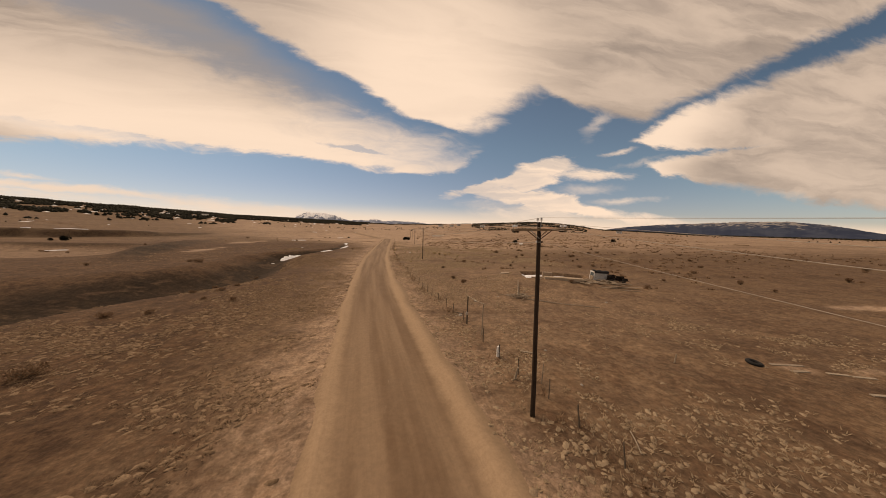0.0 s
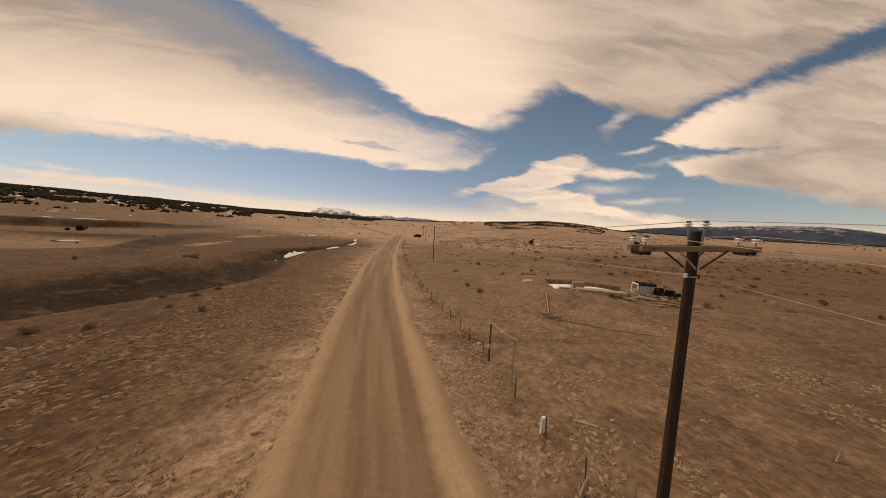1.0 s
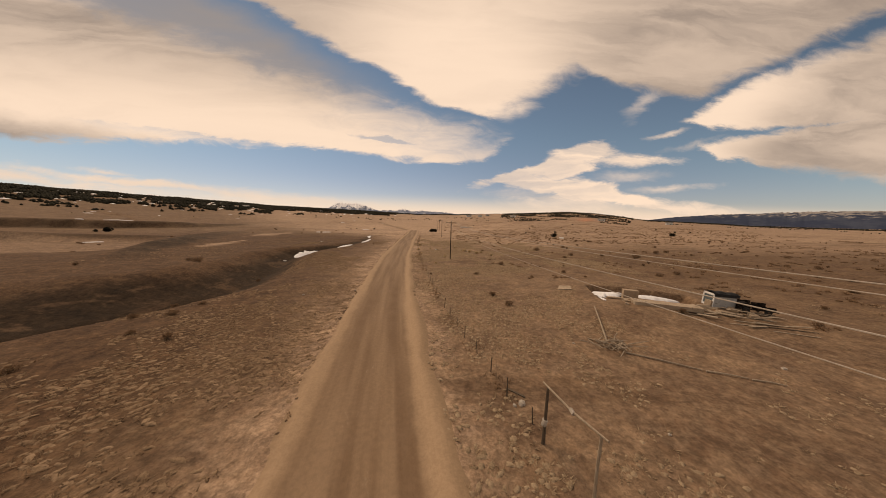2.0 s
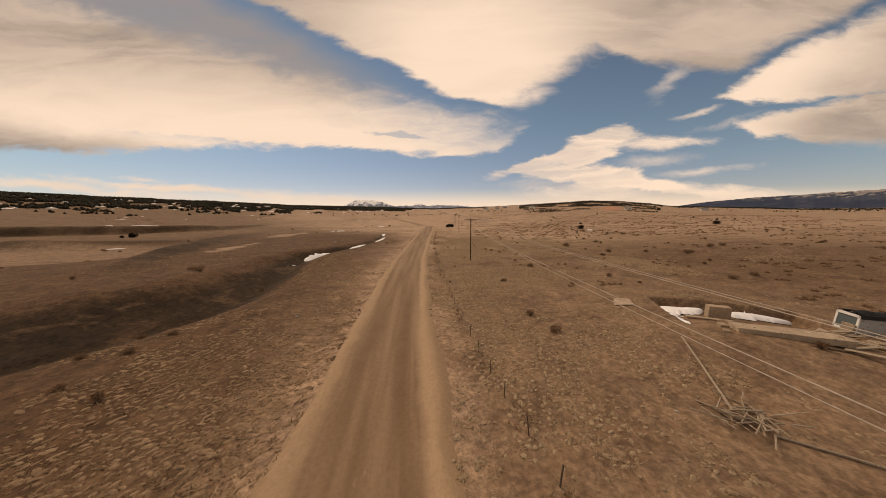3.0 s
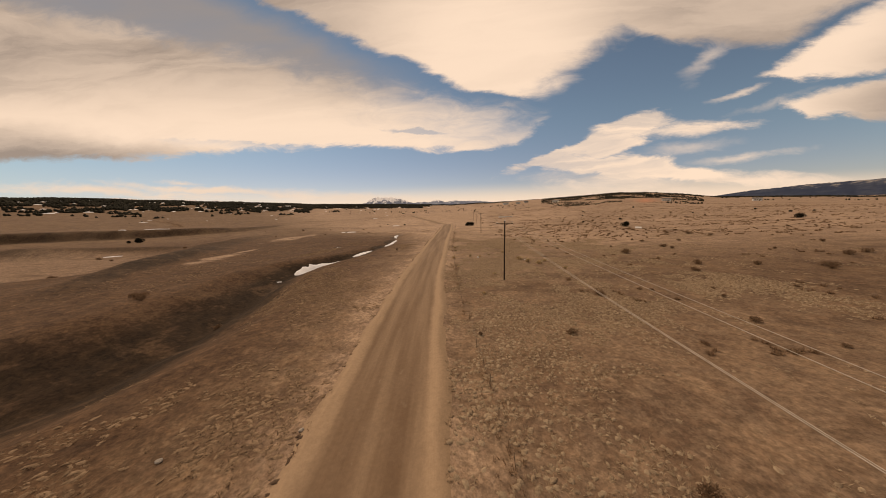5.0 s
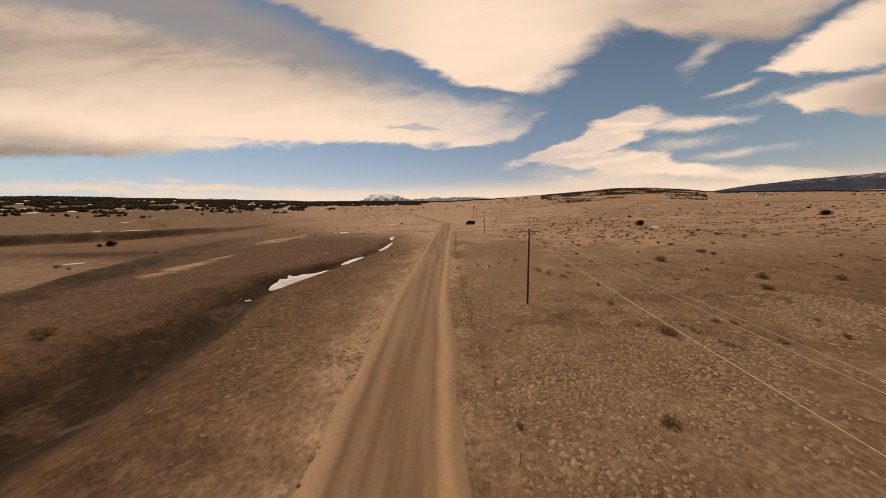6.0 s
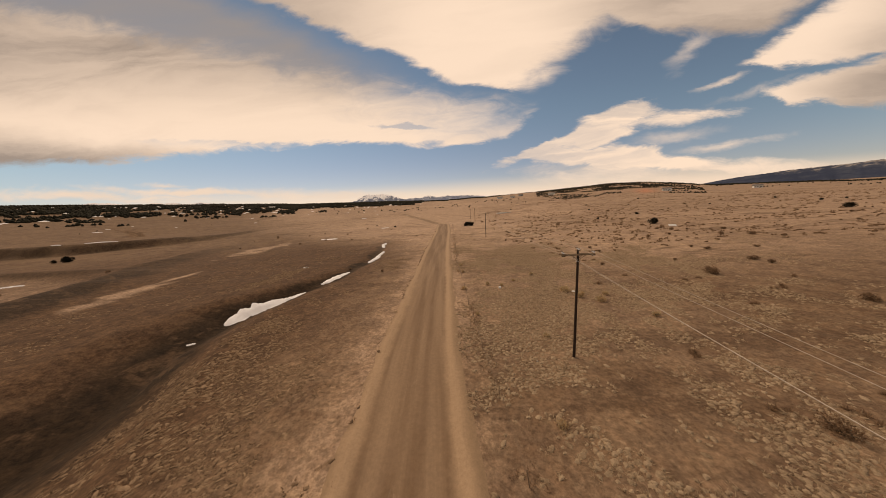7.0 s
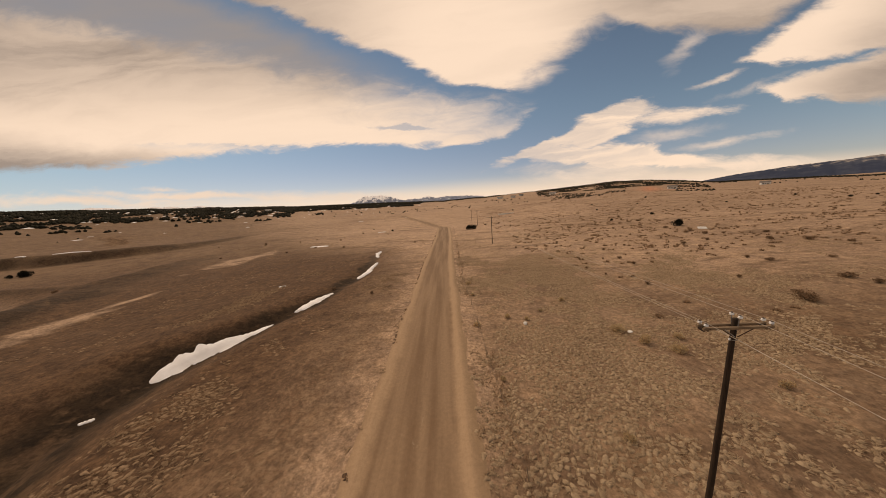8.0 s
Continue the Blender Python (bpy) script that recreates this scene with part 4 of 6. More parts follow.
FENCE_AT = Vector((fence_x(40), 40, z_at(fence_x(40), 40)))
fence = root("fence", Matrix.Translation(FENCE_AT), "sagging wire fence on dark weathered wooden posts beside the road", "fence")
kinds = [post_mesh(s, h, r) for s, h, r in ((1, 1.05, 0.034), (2, 1.0, 0.03), (3, 1.05, 0.036), (4, 0.9, 0.028), (5, 1.0, 0.032))]
dusty = [post_mesh(s, h, r, M_TAN_WOOD) for s, h, r in ((6, 0.85, 0.024), (7, 0.75, 0.02), (8, 0.9, 0.026))]
rng = random.Random(21)
tops, y = [], 1.0
while y < 205:
    x = fence_x(y) + rng.uniform(-0.12, 0.12)
    m = pose(x, y, z_at(x, y), rng.uniform(-7, 7), rng.uniform(-8, 8), rng.uniform(0, 360))
    if not 18.4 < y < 22.8:
        pick = rng.randrange(5)
        ob = new("post", kinds[pick] if y < 40 else dusty[pick % 3])
        ob.parent = fence
        ob.matrix_parent_inverse = Matrix.Translation(-FENCE_AT)
        ob.matrix_basis = m
    tops.append(m)
    y += rng.uniform(1.9, 2.5) if y < 50 else rng.uniform(4.2, 6.0)
for hgt in (0.3, 0.52, 0.74, 0.9):
    pts = []
    for a, b in zip(tops, tops[1:]):
        p, q = a @ Vector((0, 0, hgt)), b @ Vector((0, 0, hgt))
        droop = rng.uniform(0.01, 0.09)
        pts += [p, p.lerp(q, 0.5) - Vector((0, 0, droop))]
    strand = part("strand", tube(bmesh.new(), pts, 0.0035, 4), M_BARB, None, "thin rusty wire strand")
    strand.parent = fence
    strand.matrix_parent_inverse = Matrix.Translation(-FENCE_AT)
brace = root("gate_frame", Matrix(), "old timber gate frame of two tall posts and a top rail", "gate")
ga, gb = Vector((6.02, 21.8, z_at(6.02, 21.8))), Vector((6.62, 19.45, z_at(6.62, 19.45)))
part("tall_post", tube(bmesh.new(), [ga - Vector((0, 0, 0.4)), ga + Vector((0.02, 0, 1.0)), ga + Vector((0.05, 0.02, 2.45))], [0.075, 0.07, 0.055], 8, 0.2, 3), M_POST, brace, "dark round post")
part("tall_post", tube(bmesh.new(), [gb - Vector((0, 0, 0.4)), gb + Vector((0.0, 0.03, 1.2)), gb + Vector((0.06, 0.05, 2.5))], [0.055, 0.05, 0.045], 8, 0.2, 5), M_GREY_WOOD, brace, "thin pale post")
part("rail", tube(bmesh.new(), [ga + Vector((0.0, 0.35, 2.5)), (ga + gb) / 2 + Vector((0.05, 0, 2.42)), gb + Vector((0.1, -0.2, 2.52))], [0.04, 0.045, 0.035], 7, 0.2, 7), M_GREY_WOOD, brace, "pale peeled rail lashed across the tops")
part("lashing", tube(bmesh.new(), [(ga + gb) / 2 + Vector((0.05, 0.1, 2.42)), (ga + gb) / 2 + Vector((0.05, -0.12, 2.40))], 0.075, 8, 0.3, 9), M_STONE, brace, "wad of pale cloth")
part("lashing", tube(bmesh.new(), [ga + Vector((-0.03, 0, 0.85)), ga + Vector((0.0, 0, 1.1))], 0.11, 8, 0.4, 2), M_STONE, brace, "wad of pale cloth")


def stake(name, x, y, tall, r, lean, turn, material, label, category, square=False, group=""):
    bm = bmesh.new()
    if square:
        beam(bm, (0, 0, -0.15), (0, 0, tall), r * 2, r * 1.3, 0.96, up=(0, 1, 0))
    else:
        tube(bm, [(0, 0, -0.15), (0.01, 0, tall * 0.5), (0, 0.01, tall)], [r, r * 0.9, r * 0.7], 7, 0.25, int(x * 10))
    ob = part(name, bm, material)
    ob.matrix_world = pose(x, y, z_at(x, y), lean, 0, turn)
    return tagged(ob, label, category, group)


stake("marker_post", 6.55, 16.0, 0.72, 0.10, 2, 15, M_WHITE, "short chalky white square marker post by the fence", "post", True)
stake("leaning_post", 6.5, 13.4, 0.75, 0.07, 12, 60, M_GREY_WOOD, "short pale split post leaning by the fence", "post")
stake("stick", 7.75, 12.8, 1.15, 0.03, 4, 10, M_GREY_WOOD, "thin upright grey stick in dry grass", "stick")
stake("stake", 17.6, 13.7, 0.6, 0.045, 6, 40, M_GREY_WOOD, "short pale wooden stake in open grass", "post")


def plank(a, b, w, h, material, label, name="plank", lift=0.0, group="loose timber", category="plank", round_=False, raise_b=0.0):
    za, zb = z_at(*a), z_at(*b)
    mid = max(za, zb, z_at((a[0] + b[0]) / 2, (a[1] + b[1]) / 2)) - max(za, zb)
    p, q = Vector((*a, za + h / 2 + lift + mid * 0.6)), Vector((*b, zb + h / 2 + lift + raise_b + mid * 0.6))
    bm = tube(bmesh.new(), [p, p.lerp(q, 0.5) + Vector((0.03, 0.02, 0.02)), q], [h / 2, h * 0.46, h * 0.36], 8, 0.2, int(abs(a[0]) * 7)) if round_ else beam(bmesh.new(), p, q, w, h, 0.96)
    return tagged(part(name, bm, material), label, category, group)


plank((14.82, 30.05), (17.7, 35.9), 0, 0.15, M_GREY_WOOD, "long peeled pale log lying on the grass", "log", 0.02, "fallen rails", "log", True, 0.25)
plank((15.2, 28.7), (18.6, 26.6), 0, 0.11, M_GREY_WOOD, "long thin pale rail lying on the grass", "log", 0.02, "fallen rails", "log", True)
plank((18.75, 26.5), (20.6, 25.7), 0, 0.10, M_GREY_WOOD, "thin pale rail lying on the grass", "log", 0.02, "fallen rails", "log", True)
plank((20.7, 25.6), (22.1, 25.0), 0, 0.09, M_GREY_WOOD, "thin pale rail lying on the grass", "log", 0.02, "fallen rails", "log", True)
plank((9.6, 9.15), (9.0, 8.1), 0, 0.06, M_GREY_WOOD, "pale bleached stick lying in dark grass", "stick", 0.01, "loose timber", "stick", True)
plank((8.4, 16.6), (9.25, 16.1), 0.14, 0.05, M_GREY_WOOD, "pale grey board lying in the grass")
plank((5.65, 25.3), (6.35, 24.6), 0.12, 0.06, M_POST, "dark short board lying by the fence")
for a, b in (((23.5, 12.55), (25.3, 12.05)), ((23.6, 11.7), (24.6, 11.5)), ((25.5, 11.2), (26.4, 10.8)), ((26.4, 10.7), (27.4, 10.3)), ((24.4, 9.3), (26.2, 8.7))):
    plank(a, b, 0.2, 0.045, M_GREY_WOOD, "bleached grey board lying in dry grass")


def stone(x, y, size, seed, group="loose stones", material=None, label="pale fieldstone lying in the grass", flat=0.6, name="stone", category="stone"):
    bm = bmesh.new()
    bmesh.ops.create_icosphere(bm, subdivisions=2, radius=1)
    for v in bm.verts:
        v.co *= 1 + 0.45 * noise.noise(v.co * 1.3 + Vector((seed * 5.3, 0, 0)))
        v.co = Vector((v.co.x * size, v.co.y * size * 0.75, v.co.z * size * flat))
    ob = part(name, bm, material or M_STONE)
    ob.matrix_world = pose(x, y, z_at(x, y) + size * flat * 0.35, 0, 0, seed * 47)
    return tagged(ob, label, category, group)


for i, (x, y, s) in enumerate(((6.0, 24.1, 0.22), (5.6, 24.0, 0.12), (10.2, 16.4, 0.1), (-13.0, 42.7, 0.16), (-7.5, 44.4, 0.13), (9.9, 12.4, 0.09), (12.3, 30.2, 0.1), (24.3, 26.6, 0.16), (11.8, 22.0, 0.09), (3.9, 70.6, 0.1), (2.2, 76.5, 0.08), (-36.0, 108.5, 0.3))):
    stone(x, y, s, i + 1)
stone(13.4, 85.4, 0.26, 31, "scraps of white rubbish", M_WHITE, "long white plastic scrap lying in dry grass", 0.35, "plastic_scrap", "rubbish")
stone(4.2, 88.0, 0.26, 32, "scraps of white rubbish", M_WHITE, "small white plastic scrap beside a clump of grass", 0.7, "plastic_scrap", "rubbish")


def tyre(x, y):
    bm = bmesh.new()
    sides, ring = 22, 10
    vs = [[bm.verts.new(((0.30 + 0.105 * math.cos(2 * math.pi * j / ring)) * math.cos(2 * math.pi * i / sides), (0.30 + 0.105 * math.cos(2 * math.pi * j / ring)) * math.sin(2 * math.pi * i / sides), 0.10 + 0.10 * math.sin(2 * math.pi * j / ring))) for j in range(ring)] for i in range(sides)]
    for i in range(sides):
        for j in range(ring):
            bm.faces.new((vs[i][j], vs[(i + 1) % sides][j], vs[(i + 1) % sides][(j + 1) % ring], vs[i][(j + 1) % ring]))
    ob = part("tyre", bm, M_RUBBER, None, "", True)
    ob.matrix_world = pose(x, y, z_at(x, y) - 0.01, 6, 4, 0)
    return tagged(ob, "worn black tyre lying flat in dry grass", "tyre")


tyre(22.6, 12.8)


# ---- the old cellar and its rubbish ----
def pit_xy(a, b):
    c, s = math.cos(PIT_TURN), math.sin(PIT_TURN)
    return PIT_AT.x + a * c - b * s, PIT_AT.y + a * s + b * c


def block_thing(name, a, b, sx, sy, sz, material, label, category, lift=0.0, tilt=(0, 0), turn=0, rough=0.02, cuts=3, seed=0, z=None, group=""):
    x, y = pit_xy(a, b)
    ob = part(name, slab(bmesh.new(), Matrix(), sx, sy, sz, rough, cuts, seed), material)
    ob.matrix_world = pose(x, y, (z_at(x, y) if z is None else z) + lift, tilt[0], tilt[1], math.degrees(PIT_TURN) + turn)
    return tagged(ob, label, category, group)


rim = z_at(*pit_xy(1.5, -3.9))
block_thing("concrete_slab", 0.6, -3.75, 5.6, 1.25, 0.46, M_CONCRETE, "long cracked buff concrete slab along the cellar edge", "slab", -0.05, (0, 0), 1, 0.05, 5, 3, rim)
block_thing("concrete_block", -1.15, 0.6, 1.5, 0.65, 1.1, M_BLOCK, "upright buff concrete block standing in the snowy cellar", "concrete block", 0.0, (0, 0), 3, 0.03, 3, 5)
block_thing("cellar_ledge", -2.0, -0.9, 3.6, 0.35, 0.14, M_CONCRETE, "low broken concrete footing in the cellar", "footing", 0.0, (0, 0), -2, 0.06, 4, 7)
for i, (a, b, sx, sy, sz, tx, ty, turn) in enumerate(((-2.6, -3.4, 0.6, 0.4, 0.25, 6, 4, 20), (-2.9, -4.6, 0.35, 0.25, 0.18, 4, 9, -12), (5.6, -0.6, 0.8, 0.6, 0.7, 5, 8, 25), (6.4, 0.1, 1.0, 0.7, 0.45, 9, 4, -15), (4.2, -0.7, 0.8, 0.55, 0.55, 8, -6, 40), (4.9, -1.6, 1.7, 0.9, 0.22, -4, 5, -8), (6.3, -2.3, 2.0, 0.55, 0.20, 3, 7, 14), (7.3, -1.0, 1.1, 0.8, 0.30, 7, -5, 55), (-1.6, -2.4, 0.9, 0.3, 0.16, 2, 6, 30), (8.0, -2.4, 0.7, 0.5, 0.35, 9, 3, 5))):
    block_thing("concrete_lump", a, b, sx, sy, sz, M_CONCRETE, "broken lump of pale concrete", "rubble", -0.04, (tx, ty), turn, 0.07, 2, 9 + 2 * i, None, "rubble")
BOARD = [(19.0, 45.0), (20.08, 44.2), (19.2, 42.4), (17.62, 42.85)]
bm = bmesh.new()
for lift in (0.02, 0.11):
    for k, (x, y) in enumerate(BOARD):
        nx, ny = BOARD[(k + 1) % 4]
        for t in (0.0, 0.33, 0.67):
            px, py = x + (nx - x) * t, y + (ny - y) * t
            bm.verts.new((px + 0.03 * noise.noise(Vector((px * 3, py * 3, 1))), py + 0.03 * noise.noise(Vector((px * 3, py * 3, 5))), z_at(px, py) + lift + 0.02 * noise.noise(Vector((px, py, 0)))))
bm.verts.ensure_lookup_table()
for k in range(12):
    bm.faces.new((bm.verts[k], bm.verts[12 + k], bm.verts[12 + (k + 1) % 12], bm.verts[(k + 1) % 12]))
bm.faces.new([bm.verts[12 + k] for k in range(12)])
bm.faces.new([bm.verts[k] for k in range(11, -1, -1)])
bmesh.ops.recalc_face_normals(bm, faces=bm.faces[:])
ob = part("board_panel", bm, M_CONCRETE)
tagged(ob, "pale buff board panel out of square lying flat on the grass", "board")

for i, (a, b, ln, w, turn, lift) in enumerate(((1.0, -4.8, 5.0, 0.16, 3, 0.0), (6.4, -4.3, 3.4, 0.14, -6, 0.1), (5.2, -4.9, 2.6, 0.12, 8, 0.0), (6.9, -2.4, 2.8, 0.13, -14, 0.45), (7.4, -3.3, 2.4, 0.12, 24, 0.4), (5.7, -2.6, 2.2, 0.10, -28, 0.52), (8.3, -4.6, 3.2, 0.12, 2, 0.0), (7.9, -5.6, 2.6, 0.10, -8, 0.0), (9.3, -3.7, 2.0, 0.15, 12, 0.1), (-0.9, -4.0, 1.6, 0.10, 14, 0.0), (8.8, -1.6, 1.8, 0.18, -30, 0.1), (3.0, -1.7, 3.8, 0.10, 2, 0.25))):
    x, y = pit_xy(a + 1, b)
    ob = part("plank", beam(bmesh.new(), (-ln / 2, 0, 0.03), (ln / 2, 0, 0.05), w, 0.05, 0.97), M_GREY_WOOD if i % 3 else M_POST)
    ob.matrix_world = pose(x, y, z_at(x, y) + lift, 0, random.Random(i).uniform(-2, 2), math.degrees(PIT_TURN) + turn)
    tagged(ob, "weathered broken plank in the rubbish by the cellar", "plank", "broken planks by the cellar")

rng = random.Random(77)
for i in range(16):
    x, y = pit_xy(rng.uniform(3.2, 8.8), rng.uniform(-5.0, -0.9))
    ln, w = rng.uniform(1.2, 3.2), rng.uniform(0.12, 0.30)
    ob = part("plank", beam(bmesh.new(), (-ln / 2, 0, 0.03), (ln / 2, 0, 0.05), w, rng.uniform(0.04, 0.08), 0.97), M_GREY_WOOD if i % 4 else M_POST)
    ob.matrix_world = pose(x, y, z_at(x, y) + rng.choice((0.0, 0.06, 0.14, 0.25)), rng.uniform(-6, 6), rng.uniform(-5, 5), math.degrees(PIT_TURN) + rng.gauss(0, 22))
    tagged(ob, "weathered broken plank in the rubbish by the cellar", "plank", "broken planks by the cellar")


def camper_shell():
    """A pickup's camper shell dumped on the ground: grey sides, framed end window, black sheet over the roof."""
    thing = root("camper_shell", Matrix(), "faded grey camper shell with white-framed window under a black sheet", "camper shell")
    bm = bmesh.new()
    L, Wd, Ht, t = 2.1, 1.5, 1.05, 0.05
    beam(bm, (-L / 2, -Wd / 2, Ht / 2), (L / 2, -Wd / 2, Ht / 2), t, Ht, up=(0, 0, 1))
    beam(bm, (-L / 2, Wd / 2, Ht / 2), (L / 2, Wd / 2, Ht / 2), t, Ht, up=(0, 0, 1))
    beam(bm, (L / 2 - t, -Wd / 2, Ht / 2), (L / 2 - t, Wd / 2, Ht / 2), t, Ht, up=(0, 0, 1))
    part("body", bm, M_GREYPAINT, thing, "faded grey panels")
    win = bmesh.new()
    for a, b in (((-L / 2 - 0.02, -Wd / 2, 0.08), (-L / 2 - 0.02, Wd / 2, 0.08)), ((-L / 2 - 0.02, -Wd / 2, Ht), (-L / 2 - 0.02, Wd / 2, Ht))):
        beam(win, a, b, 0.10, 0.16)
    for s in (-1, 1):
        beam(win, (-L / 2 - 0.02, s * (Wd / 2 - 0.06), 0.0), (-L / 2 - 0.02, s * (Wd / 2 - 0.06), Ht + 0.05), 0.16, 0.10, up=(1, 0, 0))
    end = part("window_frame", win, M_WHITE, thing, "white rounded end window frame")
    part("pane", beam(bmesh.new(), (-L / 2 - 0.02, -Wd / 2 + 0.1, Ht / 2), (-L / 2 - 0.02, Wd / 2 - 0.1, Ht / 2), 0.02, Ht - 0.25), M_GLASS, end, "dusty window pane")
    top = bmesh.new()
    n = 14
    rows = [[top.verts.new((-L / 2 - 0.1 + (L + 0.45) * i / n, -Wd / 2 - 0.1 + (Wd + 0.2) * j / 8, Ht + 0.06 + 0.16 * math.sin(math.pi * j / 8) + 0.05 * noise.noise(Vector((i * 0.7, j * 0.6, 2))) + 0.06 * math.sin(i * 1.1))) for j in range(9)] for i in range(n + 1)]
    for i in range(n):
        for j in range(8):
            top.faces.new((rows[i][j], rows[i + 1][j], rows[i + 1][j + 1], rows[i][j + 1]))
    bmesh.ops.solidify(top, geom=top.faces[:], thickness=0.05)
    part("roof_sheet", top, M_BLACK, thing, "buckled black roof sheet", True)
    skirt = beam(bmesh.new(), (-L / 2 - 0.06, -Wd / 2 - 0.06, Ht + 0.02), (L / 2 + 0.2, -Wd / 2 - 0.06, Ht + 0.08), 0.06, 0.26)
    part("roof_edge", skirt, M_BLACK, thing, "black folded roof edge")
    return thing


shell = camper_shell()
sx, sy = 32.05, 36.9
shell.matrix_world = pose(sx, sy, z_at(sx, sy) + 0.02, 0, 4, -14)
shell.scale = (0.92, 0.92, 1.22)


def wheel(parent, at, seed):
    t = part("wheel", lathe(bmesh.new(), [(0.20, -0.09), (0.30, -0.10), (0.34, -0.05), (0.34, 0.05), (0.30, 0.10), (0.20, 0.09)], (0, 0, 0), 20), M_RUBBER, parent, "burnt black wheel", True)
    t.matrix_local = pose(*at, 90, 0, seed * 13)
    part("rim", lathe(bmesh.new(), [(0.05, -0.10), (0.19, -0.08), (0.20, 0.0), (0.19, 0.08), (0.05, 0.10)], (0, 0, 0), 14), M_STEEL, t, "rusty rim", True)
    return t


def wreck():
    thing = root("burnt_trailer", Matrix(), "burnt-out dark trailer wreck with bent panels beside the camper shell", "wreck")
    for s in (-1, 1):
        part("chassis_rail", beam(bmesh.new(), (-1.8, s * 0.55, 0.5), (1.75, s * 0.55, 0.42), 0.08, 0.14), M_BURNT, thing)
        for x in (-0.9, 1.1):
            wheel(thing, (x, s * 0.78, 0.33), x + s)
    for x in (-1.5, -0.6, 0.3, 1.2):
        part("crossmember", beam(bmesh.new(), (x, -0.55, 0.48), (x, 0.55, 0.48), 0.08, 0.08), M_BURNT, thing)
    for x in (-0.9, 1.1):
        part("axle", tube(bmesh.new(), [(x, -0.75, 0.33), (x, 0.75, 0.33)], 0.05, 8), M_STEEL, thing)
    for i, (x0, x1, y, h, tilt) in enumerate(((-1.7, -0.5, -0.72, 0.62, 8), (-0.4, 0.9, -0.70, 0.48, -6), (1.0, 1.8, -0.74, 0.40, 14), (-1.6, 0.2, 0.74, 0.75, -5), (0.3, 1.7, 0.72, 0.55, 7))):
        bm = bmesh.new()
        nx = 8
        g = [[bm.verts.new((x0 + (x1 - x0) * k / nx, y + 0.10 * noise.noise(Vector((k * 0.8, j, i * 3.3))) + math.tan(radians(tilt)) * h * j / 4, 0.45 + h * j / 4 + 0.05 * noise.noise(Vector((k * 0.6, j * 2, i))))) for j in range(5)] for k in range(nx + 1)]
        for k in range(nx):
            for j in range(4):
                bm.faces.new((g[k][j], g[k + 1][j], g[k + 1][j + 1], g[k][j + 1]))
        bmesh.ops.solidify(bm, geom=bm.faces[:], thickness=0.02)
        part("panel", bm, M_BURNT, thing, "scorched buckled side panel")
    part("deck", slab(bmesh.new(), Matrix.Translation((0.1, 0, 0.56)), 2.9, 1.2, 0.05, 0.04, 4, 3), M_BURNT, thing, "charred deck boards")
    part("engine_lump", slab(bmesh.new(), Matrix.Translation((-0.9, 0.1, 0.6)), 0.9, 0.7, 0.42, 0.10, 3, 8), M_BURNT, thing, "heap of scorched metal")
    part("tow_bar", beam(bmesh.new(), (1.75, 0, 0.42), (2.5, 0, 0.2), 0.09, 0.09), M_STEEL, thing)
    return thing


dump = wreck()
sx, sy = 34.0, 35.5
dump.matrix_world = pose(sx, sy, z_at(sx, sy) + 0.01, 0, 0, -24)
dump.scale = (0.82, 0.80, 0.95)
x, y = pit_xy(6.9, 0.2)
ob = part("scrap_sheet", slab(bmesh.new(), Matrix(), 1.0, 0.55, 0.05, 0.02, 2, 4, 0.01), M_WHITE)
ob.matrix_world = pose(x, y, z_at(x, y) + 0.12, 14, 5, -20)
tagged(ob, "bent white metal sheet lying by the cellar", "scrap metal")
x, y = 71.0, 140.5
ob = part("white_sheet", slab(bmesh.new(), Matrix(), 2.1, 0.95, 0.12, 0.05, 3, 6, 0.01), M_WHITE)
ob.matrix_world = pose(x, y, z_at(x, y) + 0.27, 34, 2, -18)
tagged(ob, "white sheet propped aslant in the grass near a dark bush", "sheet")


